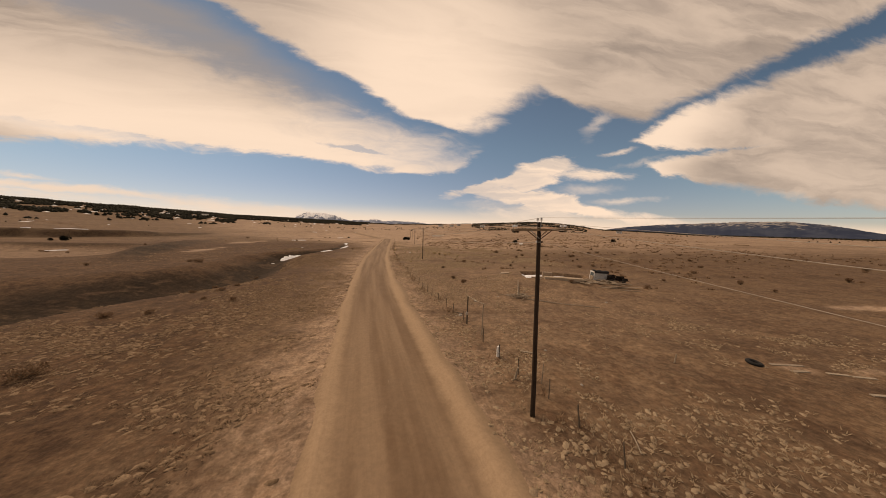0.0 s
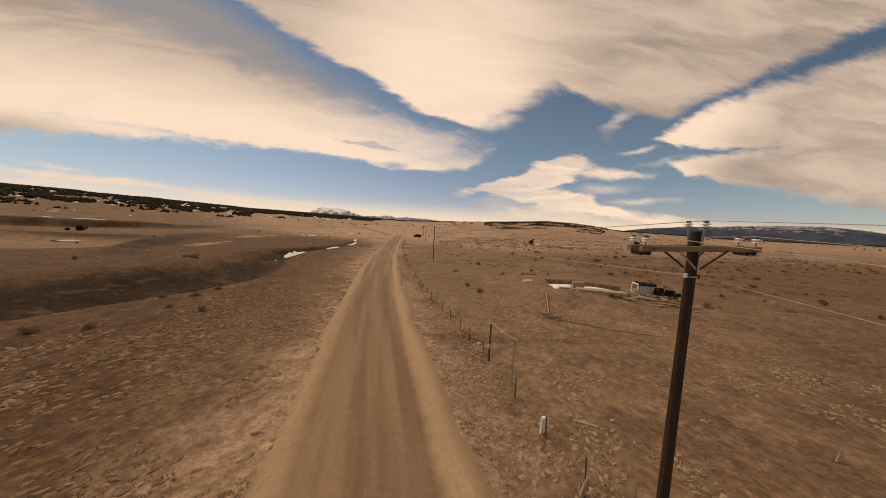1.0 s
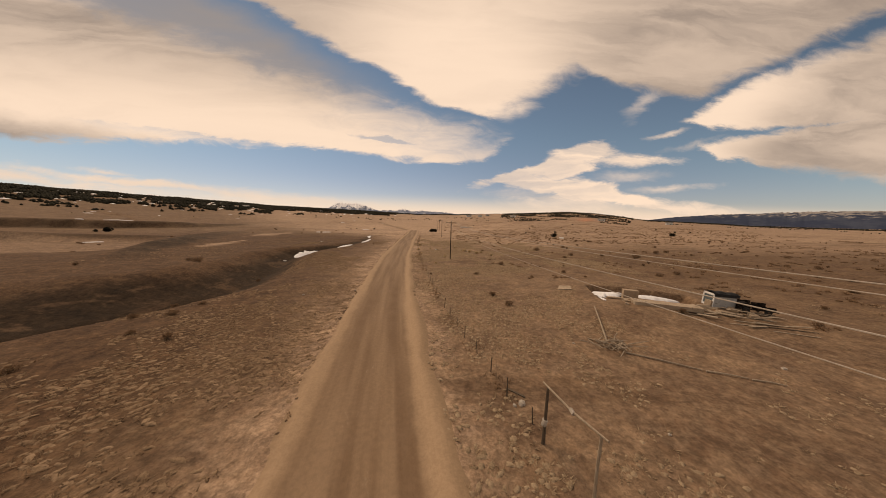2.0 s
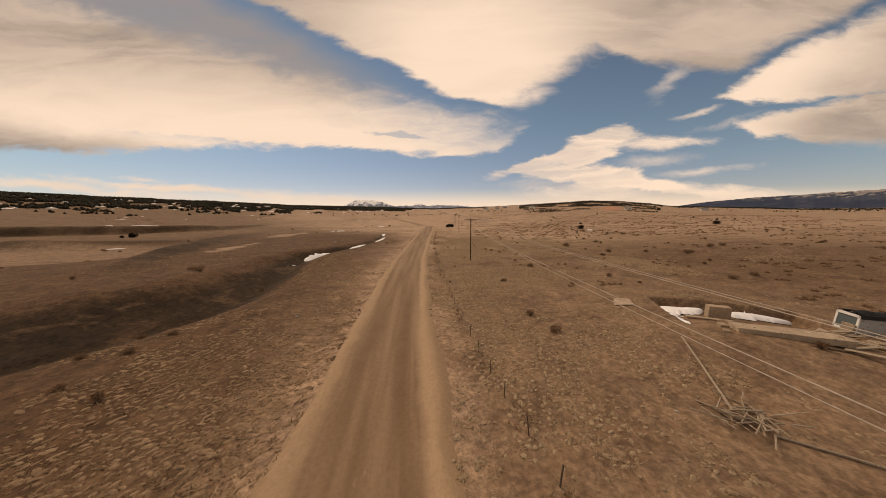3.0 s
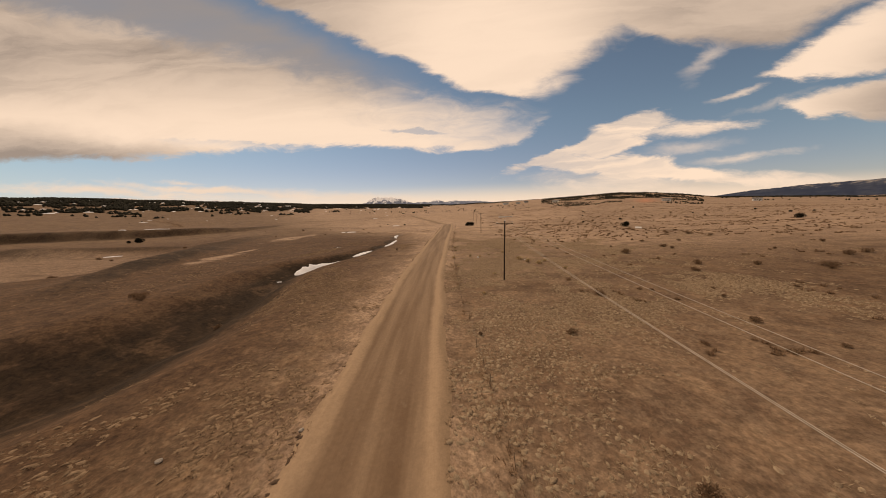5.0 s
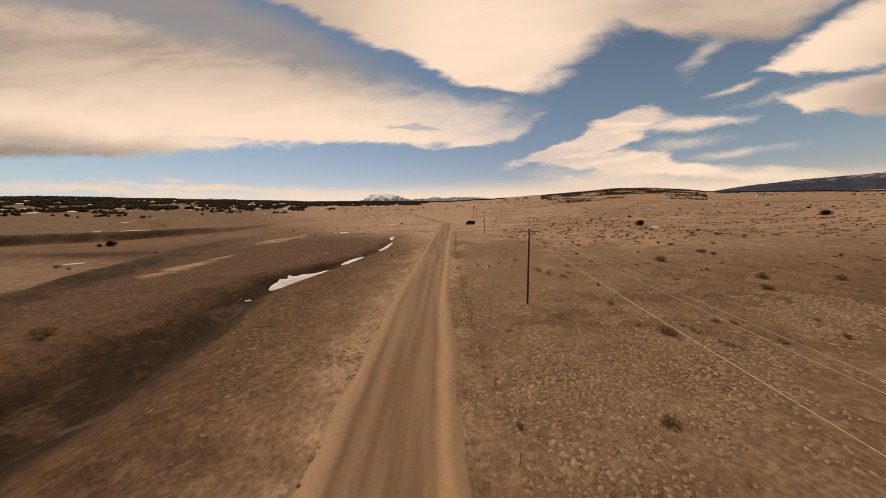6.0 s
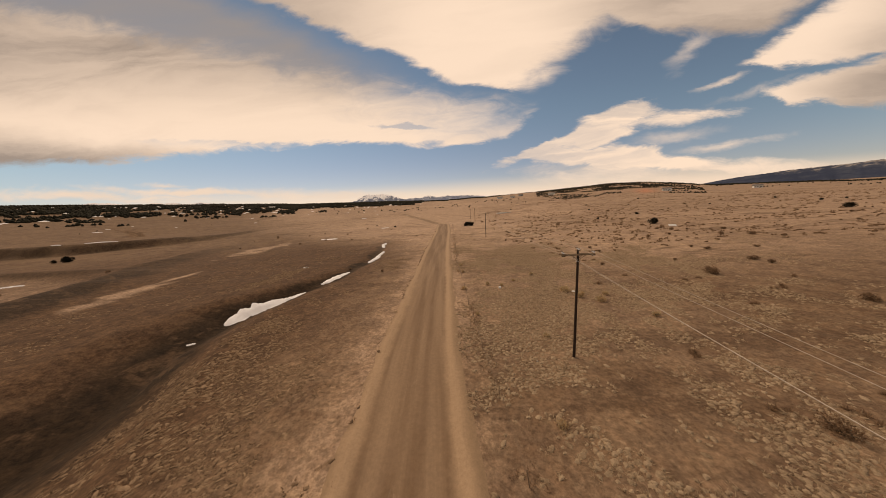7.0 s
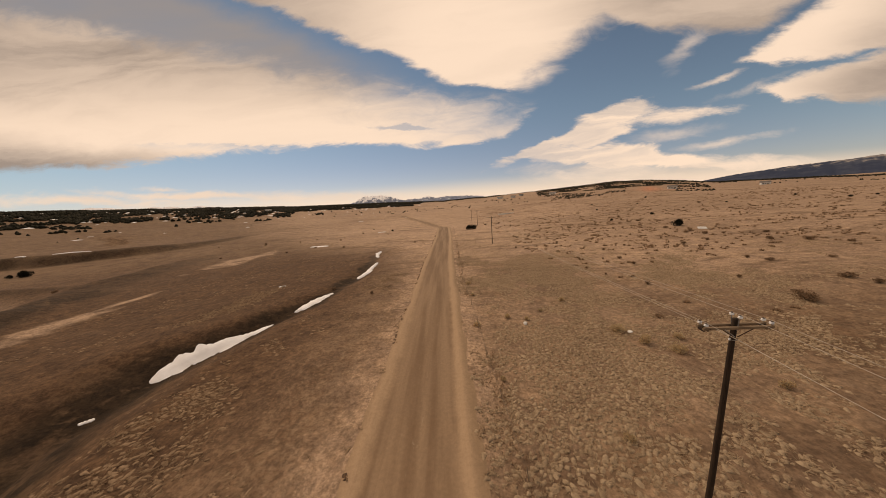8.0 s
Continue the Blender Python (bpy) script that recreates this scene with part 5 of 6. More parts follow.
# ---- snow lying in the creek and the cellar ----
def snow_patch(points, widths, thick, label, seed, group="old snow", bury=0.02, name="snow_patch", cap=1e9, torn=1.0):
    """A drift along a line of points: ragged edge, thin rim, fuller middle."""
    pts = [Vector(p) for p in points]
    n, m = 48, 12
    verts, faces = [], []
    for i in range(n + 1):
        t = i / n * (len(pts) - 1)
        k = min(int(t), len(pts) - 2)
        f = t - k
        e0, e1 = pts[max(k - 1, 0)], pts[min(k + 2, len(pts) - 1)]
        g0, g1 = (pts[k + 1] - e0) * 0.5, (e1 - pts[k]) * 0.5
        p = pts[k] * (2 * f ** 3 - 3 * f ** 2 + 1) + g0 * (f ** 3 - 2 * f ** 2 + f) + pts[k + 1] * (3 * f ** 2 - 2 * f ** 3) + g1 * (f ** 3 - f ** 2)
        d = (g0.normalized() * (1 - f) + g1.normalized() * f).normalized()
        w = widths[k] * (1 - f) + widths[k + 1] * f
        w *= math.sqrt(max(0.0, 1 - abs(2 * i / n - 1) ** 5))
        for j in range(m + 1):
            s = 2 * j / m - 1
            rag = 1 + torn * 0.75 * (float(vnoise(np.array([i * 0.30 + seed * 7.0]), np.array([3.0 if s > 0 else 9.0]), seed)[0]) - 0.5) + torn * 0.35 * (float(vnoise(np.array([i * 0.92]), np.array([5.0 if s > 0 else 2.0]), seed + 5)[0]) - 0.5)
            q = p + Vector((d.y, -d.x)) * s * w * rag
            z = min(z_at(q.x, q.y), cap) - bury + thick * (1 - s * s) * math.sqrt(max(0.0, 1 - abs(2 * i / n - 1) ** 6))
            verts.append((q.x, q.y, z))
    for i in range(n):
        for j in range(m):
            a = i * (m + 1) + j
            faces.append((a, a + 1, a + m + 2, a + m + 1))
    return tagged(new(name, raw(name, verts, faces, M_SNOW, True)), label, "snow", group)


snow_patch([(-34.3, 84.2), (-33.4, 86.8), (-32.0, 89.4), (-30.2, 92.0), (-28.4, 94.6)], [0.75, 1.25, 1.2, 0.8, 0.3], 0.20, "long white drift of old snow in the creek bed", 1)
snow_patch([(-27.3, 97.6), (-25.9, 101.0), (-24.4, 104.6)], [0.4, 0.75, 0.4], 0.2, "narrow white drift of old snow in the creek bed", 2)
snow_patch([(-22.9, 112.5), (-22.4, 117.0), (-22.7, 122.0), (-22.9, 127.0)], [0.6, 0.8, 0.6, 0.4], 0.35, "thin winding strip of snow in the creek bed", 3)
snow_patch([(-24.6, 133.5), (-26.0, 138.0), (-25.9, 142.0)], [0.4, 0.7, 0.4], 0.35, "thin winding strip of snow in the creek bed", 4)
snow_patch([(-60.4, 163.0), (-56.0, 162.0), (-52.0, 161.0)], [0.6, 1.3, 0.7], 0.25, "small strip of snow on brown grass", 5)
snow_patch([(-34.7, 79.4), (-34.2, 80.1)], [0.16, 0.24], 0.10, "small scrap of snow in the dark creek bed", 6, torn=0.8)
snow_patch([(-121, 112.5), (-118, 113.2), (-115, 113.5)], [0.25, 0.5, 0.25], 0.2, "thin strip of snow at the dry pond's edge", 7)
snow_patch([(-36.8, 108.4), (-35.8, 109.0)], [0.3, 0.4], 0.15, "small scrap of snow on brown grass", 8)
pit_floor = z_at(*pit_xy(-2.5, 1.2))
snow_patch([pit_xy(-4.9, 2.0), pit_xy(-3.7, 1.6), pit_xy(-2.6, 1.75), pit_xy(-1.5, 2.2)], [0.75, 1.0, 0.85, 0.2], 0.35, "white drift of snow filling the cellar's end", 9, "cellar snow", -0.06, cap=pit_floor + 0.34, torn=0.7)
snow_patch([pit_xy(-4.3, 1.0), pit_xy(-4.6, -0.6), pit_xy(-4.8, -2.2), pit_xy(-4.6, -3.9)], [0.55, 0.5, 0.42, 0.06], 0.12, "ragged tongue of snow over the cellar's edge", 10, "cellar snow", -0.03, torn=1.5)
snow_patch([pit_xy(-0.1, 1.6), pit_xy(1.3, 2.1), pit_xy(2.7, 2.3), pit_xy(4.3, 2.0)], [0.8, 0.95, 0.7, 0.15], 0.35, "long white drift of snow in the cellar", 11, "cellar snow", -0.06, cap=pit_floor + 0.38, torn=0.5)
for i, (a, b, w) in enumerate((((-172, 164), (-163, 170), 0.6), ((-179, 158.5), (-176, 159.5), 0.5), ((-45, 206), (-40, 205), 0.6), ((-100, 330), (-95, 331), 0.9))):
    snow_patch([a, ((a[0] + b[0]) / 2, (a[1] + b[1]) / 2 + 0.6), b], [w * 0.6, w, w * 0.6], 0.3, "thin strip of snow under the earth bluff", 20 + i, "snow by the bluff")


# ---- shrubs and trees ----
def leaf_cloud(rng, count, radius, tall, size, lobes):
    """Small leaf sprays gathered on a few uneven lobes, as arrays of triangles."""
    verts, faces = [], []
    heads = [(rng.uniform(-1, 1) * radius * 0.55, rng.uniform(-1, 1) * radius * 0.55, tall * rng.uniform(0.35, 0.75), radius * rng.uniform(0.38, 0.62)) for _ in range(lobes)]
    for _ in range(count):
        cx, cy, cz, r = heads[rng.randrange(lobes)]
        d = Vector((rng.gauss(0, 1), rng.gauss(0, 1), rng.gauss(0, 0.8))).normalized()
        p = Vector((cx, cy, cz)) + d * r * rng.uniform(0.55, 1.08)
        p.z = max(p.z * 1.0, 0.04 * tall)
        d = (d + Vector((rng.uniform(-0.7, 0.7), rng.uniform(-0.7, 0.7), rng.uniform(0, 0.9)))).normalized()
        s = size * rng.uniform(0.6, 1.4)
        side = d.orthogonal().normalized()
        side.rotate(Matrix.Rotation(rng.uniform(0, 6.28), 3, d))
        k = len(verts)
        verts += [p - side * s * 0.5, p + side * s * 0.5, p + d * s * 1.5, p + d * s * 0.4 + side.cross(d) * s * 0.5]
        faces += [(k, k + 1, k + 2), (k, k + 3, k + 2)]
    return verts, faces


def stems(rng, count, radius, tall, thick):
    bm = bmesh.new()
    for _ in range(count):
        q, r = rng.uniform(0, 6.28), radius * rng.uniform(0.3, 0.85)
        end = Vector((math.cos(q) * r, math.sin(q) * r, tall * rng.uniform(0.5, 1.0)))
        tube(bm, [(end.x * 0.08, end.y * 0.08, -0.06), end * 0.5 + Vector((0, 0, 0.06)), end], [thick, thick * 0.7, thick * 0.3], 4, 0, 0, False)
    return bm


def shrub(name, seed, radius, tall, leaves, size, leaf_material, label, category, group):
    rng = random.Random(seed)
    thing = root(name, Matrix.Translation((0, 0, -50)), label, category, group)
    tagged(part("branchwork", stems(rng, 14, radius, tall, 0.014 * (1 + radius)), M_TWIG, thing, "grey woody stems"), kind="stuff")
    v, f = leaf_cloud(rng, leaves, radius, tall, size, 6)
    ob = new("foliage", raw("foliage", v, f, leaf_material))
    ob.parent = thing
    return thing


def juniper(seed, radius, tall, label, group):
    rng = random.Random(seed)
    thing = root("juniper", Matrix.Translation((0, 0, -50)), label, "tree", group)
    bm = bmesh.new()
    tube(bm, [(0, 0, -0.2), (0.05, 0.03, tall * 0.3), (0.0, 0.08, tall * 0.75)], [0.16, 0.12, 0.04], 8, 0.2, seed)
    part("trunk", bm, M_TWIG, thing, "short twisted trunk")
    bm = bmesh.new()
    for _ in range(9):
        q = rng.uniform(0, 6.28)
        tube(bm, [(0, 0, tall * rng.uniform(0.1, 0.4)), (math.cos(q) * radius * 0.7, math.sin(q) * radius * 0.7, tall * rng.uniform(0.35, 0.8))], [0.06, 0.02], 5)
    tagged(part("branchwork", bm, M_TWIG, thing, "low spreading limbs"), kind="stuff")
    v, f = leaf_cloud(rng, 1500, radius, tall, 0.17, 9)
    ob = new("crown", raw("crown", v, f, M_JUNIPER))
    ob.parent = thing
    return thing


sages = [shrub("sagebrush", 100 + i, r, h, n, s, M_SAGE, lab, "shrub", "shrubs of the open range") for i, (r, h, n, s, lab) in enumerate(((0.50, 0.55, 330, 0.075, "dark brown leafless sagebrush on dry grass"), (0.62, 0.50, 380, 0.08, "low spreading dark sagebrush on dry grass"), (0.38, 0.45, 240, 0.065, "small dark sagebrush on dry grass"), (0.8, 0.55, 480, 0.085, "wide flat dark sagebrush on dry grass")))]
rabbits = [shrub("rabbitbrush", 120 + i, r, h, n, s, M_RABBIT, lab, "shrub", "pale brush by the road") for i, (r, h, n, s, lab) in enumerate(((0.50, 0.55, 420, 0.07, "pale straw-coloured rabbitbrush clump"), (0.8, 0.5, 560, 0.08, "wide pale straw-coloured rabbitbrush clump")))]
junipers = [juniper(140 + i, r, h, lab, "lone junipers") for i, (r, h, lab) in enumerate(((1.7, 1.9, "round dark green juniper on the open range"), (2.2, 2.0, "broad dark green juniper on the open range"), (1.3, 1.6, "small dark green juniper on the open range")))]
used = set()


def plant(models, which, x, y, size, turn):
    model = models[which]
    m = pose(x, y, z_at(x, y) - 0.02, 0, 0, turn)
    if model.name in used:
        ob = copy_thing(model, m)
    else:
        ob = model
        ob.matrix_world = m
        used.add(model.name)
    size *= 0.82
    ob.scale = (size, size, size)
    return ob


rng = random.Random(5)
SAGE_AT = [(-17.7, 31.8, 1.1), (-24.0, 39.3, 0.8), (-21.0, 32.6, 0.6), (-22.1, 27.7, 0.7), (-24.7, 26.8, 0.8), (-19.2, 17.2, 1.1), (-21.5, 36.4, 0.8), (-24.3, 35.9, 0.7), (-21.3, 39.3, 0.6), (-44.5, 64.9, 0.8), (-41.3, 63.4, 0.9), (-30.3, 62.4, 0.8), (-56.5, 58.4, 0.9), (9.2, 41.9, 0.95), (10.1, 38.6, 0.9), (9.7, 54.5, 0.8), (2.1, 54.2, 0.7), (26.0, 56.6, 0.9), (36.0, 74.2, 1.1), (47.5, 76.7, 1.1), (54.9, 74.5, 1.2), (62.2, 87.8, 1.2), (37.0, 92.1, 0.9), (50.0, 65.1, 1.2), (53.7, 73.3, 1.1), (54.3, 32.5, 1.2), (52.3, 27.6, 1.0), (59.5, 43.0, 0.9), (56.3, 33.8, 0.9), (40.2, 78.6, 1.3), (47.0, 63.1, 0.9), (75, 31, 1.8), (102, 40, 1.6), (36.7, 32.5, 0.7), (45, 37, 0.8), (68, 47.7, 1.0), (77, 56.6, 1.1), (67.2, 81.6, 1.5), (71.1, 82.4, 1.2), (25.5, 34.5, 1.2), (29.5, 63.0, 0.8), (24.4, 98.2, 0.9), (21.9, 104.0, 0.7), (36.2, 135.4, 0.9), (26.3, 134.9, 0.9), (38.2, 124.6, 1.0), (36.6, 125.2, 0.9), (29.8, 108.9, 0.9), (27.3, 114.2, 0.8), (30.2, 113.7, 1.0), (47.5, 107.0, 1.2), (46.9, 95.1, 1.3), (46.8, 92.6, 1.1), (35.5, 90.0, 1.6), (37.2, 98.5, 1.1), (69.8, 116.5, 1.3), (66.1, 119.8, 1.2), (55.6, 122.7, 1.1), (66.5, 129.9, 1.2), (63.0, 131.0, 1.3), (49.3, 121.4, 1.0), (16.7, 63.8, 1.1)]
for x, y, s in SAGE_AT:
    plant(sages, rng.randrange(4), x, y, s, rng.uniform(0, 360))
count = 0
while count < 110:
    x, y = rng.uniform(14, 150), rng.uniform(45, 260)
    if x > 0.75 * y + 75 or abs(x - 25) < 9 and y < 52:
        continue
    plant(sages, rng.randrange(4), x, y, rng.uniform(0.4, 0.95) * (1 + y / 400), rng.uniform(0, 360))
    count += 1
count = 0
while count < 26:
    x, y = rng.uniform(-130, -12), rng.uniform(50, 220)
    if float(along(np.array([x]), np.array([y]), CREEK)[0][0]) > -9 and x > -34 and y < 100:
        continue
    plant(sages, rng.randrange(4), x, y, rng.uniform(0.6, 1.3), rng.uniform(0, 360))
    count += 1
for i, (x, y, s) in enumerate(((0.1, 79.4, 0.7), (-0.9, 88.4, 0.8), (-0.6, 97.7, 0.8), (-0.9, 103.1, 0.8), (2.6, 89.8, 1.0), (12.4, 85.6, 1.2), (13.5, 83.5, 1.4), (15.2, 82.2, 1.1), (10.4, 93.9, 1.0), (5.9, 74.2, 0.6), (18.2, 77.6, 1.0), (16.9, 84.2, 0.8), (6.8, 91.0, 0.7), (3.3, 64.6, 0.6), (4.6, 88.9, 0.8))):
    plant(rabbits, i % 2, x, y, s, i * 77)
for i, (x, y, s) in enumerate(((71.5, 149.2, 1.15), (145, 154, 1.0), (156, 218, 0.5), (200, 223, 0.55), (185, 191, 0.5), (197, 191, 0.5), (5.2, 189, 1.2), (7.6, 190, 1.1), (-142.0, 139.3, 1.4), (-146.0, 138.2, 0.6), (-37, 208, 0.5), (-62, 255, 0.5), (66, 176, 0.45), (-144, 470, 1.0), (92.2, 188.3, 0.7), (95, 240, 0.5), (118, 290, 0.5), (135, 260, 0.5), (60, 330, 0.6), (170, 300, 0.6), (-250, 215, 0.35), (-262, 232, 0.4), (-236, 236, 0.3), (-240, 300, 0.4), (-215, 330, 0.4))):
    plant(junipers, i % 3, x, y, s, i * 53)


def brush_pile(x, y):
    rng = random.Random(9)
    thing = root("brush_pile", pose(x, y, z_at(x, y) + 0.05), "heap of broken grey sticks beside a fallen rail", "brush pile")
    for _ in range(52):
        p = Vector((rng.gauss(0, 0.72), rng.gauss(0, 0.52), rng.uniform(0.02, 0.38)))
        q = rng.uniform(0, 6.28)
        d = Vector((math.cos(q), math.sin(q), rng.uniform(-0.1, 0.25))) * rng.uniform(0.3, 0.8)
        part("stick", tube(bmesh.new(), [p - d, p + d], [0.042, 0.022], 5), M_GREY_WOOD, thing)
    return thing


brush_pile(15.1, 29.5)


# ---- homesteads on the far hill ----
def homestead(x, y, turn, L, Wd, Ht, wall, label):
    thing = root("house", pose(x, y, z_at(x, y) - 0.2, 0, 0, turn), label, "house", "far homesteads")
    part("wall", slab(bmesh.new(), Matrix(), L, Wd, Ht, 0.0, 0, 0, 0.05), wall, thing)
    bm = bmesh.new()
    e = 0.5
    lo = [bm.verts.new((sx * (L / 2 + e), sy * (Wd / 2 + e), Ht + 0.02)) for sx, sy in ((-1, -1), (1, -1), (1, 1), (-1, 1))]
    hi = [bm.verts.new((sx * (L / 2 + e), 0, Ht + Wd * 0.28)) for sx in (-1, 1)]
    for f in ((lo[0], lo[1], hi[1], hi[0]), (lo[2], lo[3], hi[0], hi[1]), (lo[1], lo[2], hi[1]), (lo[3], lo[0], hi[0]), (lo[3], lo[2], lo[1], lo[0])):
        bm.faces.new(f)
    part("roof", bm, M_ROOF, thing, "dull grey pitched roof")
    for k in (-0.32, -0.08, 0.30):
        w = part("window", beam(bmesh.new(), (L * k - 0.6, -Wd / 2 - 0.02, Ht * 0.58), (L * k + 0.6, -Wd / 2 - 0.02, Ht * 0.58), 0.06, 0.95), M_GLASS, thing, "dark window")
        part("sill", beam(bmesh.new(), (L * k - 0.7, -Wd / 2 - 0.07, Ht * 0.58 - 0.52), (L * k + 0.7, -Wd / 2 - 0.07, Ht * 0.58 - 0.52), 0.12, 0.08), M_WHITE, w)
    part("door", beam(bmesh.new(), (L * 0.12, -Wd / 2 - 0.03, 1.02), (L * 0.12 + 0.95, -Wd / 2 - 0.03, 1.02), 0.06, 2.0), M_POST, thing, "dark door")
    return thing


for az, r, turn, L, wall, lab in ((9.9, 620, 8, 12, M_WHITE, "white single-storey house on the far hill"), (12.4, 600, -4, 9, M_WHITE, "small white house on the far hill"), (14.0, 640, 20, 8, M_GREYPAINT, "grey shed on the far hill"), (19.6, 560, -14, 10, M_WHITE, "white single-storey house on the far hill"), (36.6, 470, 5, 9, M_WHITE, "low white house below the red cut"), (46.3, 560, 12, 8, M_WHITE, "long white house on the plain"), (-34.0, 640, 0, 10, M_WHITE, "white house among far trees")):
    homestead(r * math.sin(radians(az)), 30 + r * math.cos(radians(az)), -az + turn, L, 6.5, 3.0, wall, lab)
x, y = 47.0, 300.0
ob = part("retaining_wall", slab(bmesh.new(), Matrix(), 15.0, 0.6, 1.0, 0.08, 4, 3), M_WHITE)
ob.matrix_world = pose(x, y, z_at(x, y) - 0.1, 0, 0, 14)
tagged(ob, "long low whitish wall far across the range", "wall")


# ---- far woods, grass and weeds: too many to count ----
def snow_spots():
    """Clearings among the far trees where snow lies: azimuth in degrees and distance."""
    rng = np.random.default_rng(17)
    n = 150
    az, r = rng.uniform(-78, -6, n), rng.uniform(500, 930, n)
    r[-16:] = rng.uniform(280, 480, 16)
    return az, r


def far_woods():
    """Juniper and pinyon over the far slopes: thick towards the skyline, broken into clumps at their foot."""
    rng = np.random.default_rng(7)
    spots, sizes = [], []
    for az0, az1, r0, r1, n, power, full, size in (
            (-82, -6, 690, 1010, 17000, 0.8, 0.20, 1.0), (-82, -30, 500, 700, 7500, 0.6, 0.51, 0.9), (-40, -8, 600, 700, 2200, 0.7, 0.46, 0.9), (-82, -24, 400, 520, 1300, 0.7, 0.60, 0.75),
            (-10, 10, 800, 1010, 1500, 0.5, 0.40, 0.8), (6, 44, 880, 1005, 2200, 0.5, 0.44, 0.6), (17, 41, 540, 880, 6000, 0.9, 0.49, 0.48), (18, 41, 400, 600, 1800, 0.9, 0.53, 0.42),
            (42, 78, 820, 1010, 2600, 0.3, 0.36, 0.7), (40, 78, 500, 840, 700, 0.8, 0.60, 0.42), (-30, 15, 380, 640, 260, 0.8, 0.55, 0.5)):
        az = rng.uniform(az0, az1, n)
        r = r0 + (r1 - r0) * rng.uniform(0, 1, n) ** power
        x, y = r * np.sin(np.radians(az)), 30 + r * np.cos(np.radians(az))
        thick = 0.6 * fbm(az / 3.2 + 40, r / 26, 3, 5) + 0.4 * fbm(x / 22, y / 22, 2, 6)
        keep = (thick > full) & ~((np.abs(az - 33.7) < 2.7) & (np.abs(r - 470) < 85))
        for snow_az, snow_r in zip(*snow_spots()):
            keep &= ~((np.abs(az - snow_az) < 250 / snow_r) & (r > snow_r - 45) & (r < snow_r + 4))
        spots.append(np.stack([x[keep], y[keep]], -1))
        sizes.append(np.full(keep.sum(), size))
    spots, sizes = np.concatenate(spots), np.concatenate(sizes)
    n = len(spots)
    base = height(spots[:, 0], spots[:, 1])
    tall, wide = rng.uniform(2.0, 4.6, n) * sizes, rng.uniform(1.4, 3.0, n) * sizes
    rings = [(0.6, 0.02), (1.0, 0.38), (0.62, 0.74)]
    k = 5
    V = np.zeros((n, len(rings) * k + 1, 3))
    for i, (rad, h) in enumerate(rings):
        q = 2 * np.pi * np.arange(k) / k + i * 0.5
        jit = rng.uniform(0.6, 1.35, (n, k))
        V[:, i * k:(i + 1) * k, 0] = spots[:, :1] + np.cos(q) * wide[:, None] * rad * jit
        V[:, i * k:(i + 1) * k, 1] = spots[:, 1:] + np.sin(q) * wide[:, None] * rad * jit
        V[:, i * k:(i + 1) * k, 2] = (base - 0.3)[:, None] + tall[:, None] * (h + rng.uniform(-0.1, 0.1, (n, k)))
    V[:, -1] = np.stack([spots[:, 0], spots[:, 1], base + tall], -1)
    F = []
    for i in range(len(rings) - 1):
        for s in range(k):
            a, b, c, d = i * k + s, i * k + (s + 1) % k, (i + 1) * k + (s + 1) % k, (i + 1) * k + s
            F += [(a, b, c), (a, c, d)]
    for s in range(k):
        F.append(((len(rings) - 1) * k + s, (len(rings) - 1) * k + (s + 1) % k, len(rings) * k))
    F = (np.array(F)[None] + (np.arange(n) * V.shape[1])[:, None, None]).reshape(-1, 3)
    return tagged(new("far_woods", raw("far_woods", V.reshape(-1, 3), F, M_JUNIPER)), "dark juniper and pinyon woods over far slopes", "woods", kind="stuff")


def far_snow():
    rng = np.random.default_rng(17)
    az, r = snow_spots()
    n = len(az)
    x, y = r * np.sin(np.radians(az)), 30 + r * np.cos(np.radians(az))
    k = 9
    V, F = [], []
    for i in range(n):
        q = 2 * np.pi * np.arange(k) / k
        rad = rng.uniform(0.7, 2.2) * rng.uniform(0.5, 1.3, k) * (1.0 if r[i] > 470 else 0.6)
        turn = np.radians(-az[i])
        px, py = np.cos(q) * rad * 2.2, np.sin(q) * rad
        vx, vy = x[i] + px * np.cos(turn) - py * np.sin(turn), y[i] + px * np.sin(turn) + py * np.cos(turn)
        o = len(V)
        V += list(np.stack([vx, vy, height(vx, vy) + 0.05], -1)) + [np.array((x[i], y[i], z_at(x[i], y[i]) + (1.0 if r[i] > 470 else 0.35)))]
        F += [(o + s, o + (s + 1) % k, o + k) for s in range(k)]
    return tagged(new("far_snow", raw("far_snow", V, F, M_SNOW)), "scattered snow patches between far trees", "snow", kind="stuff")


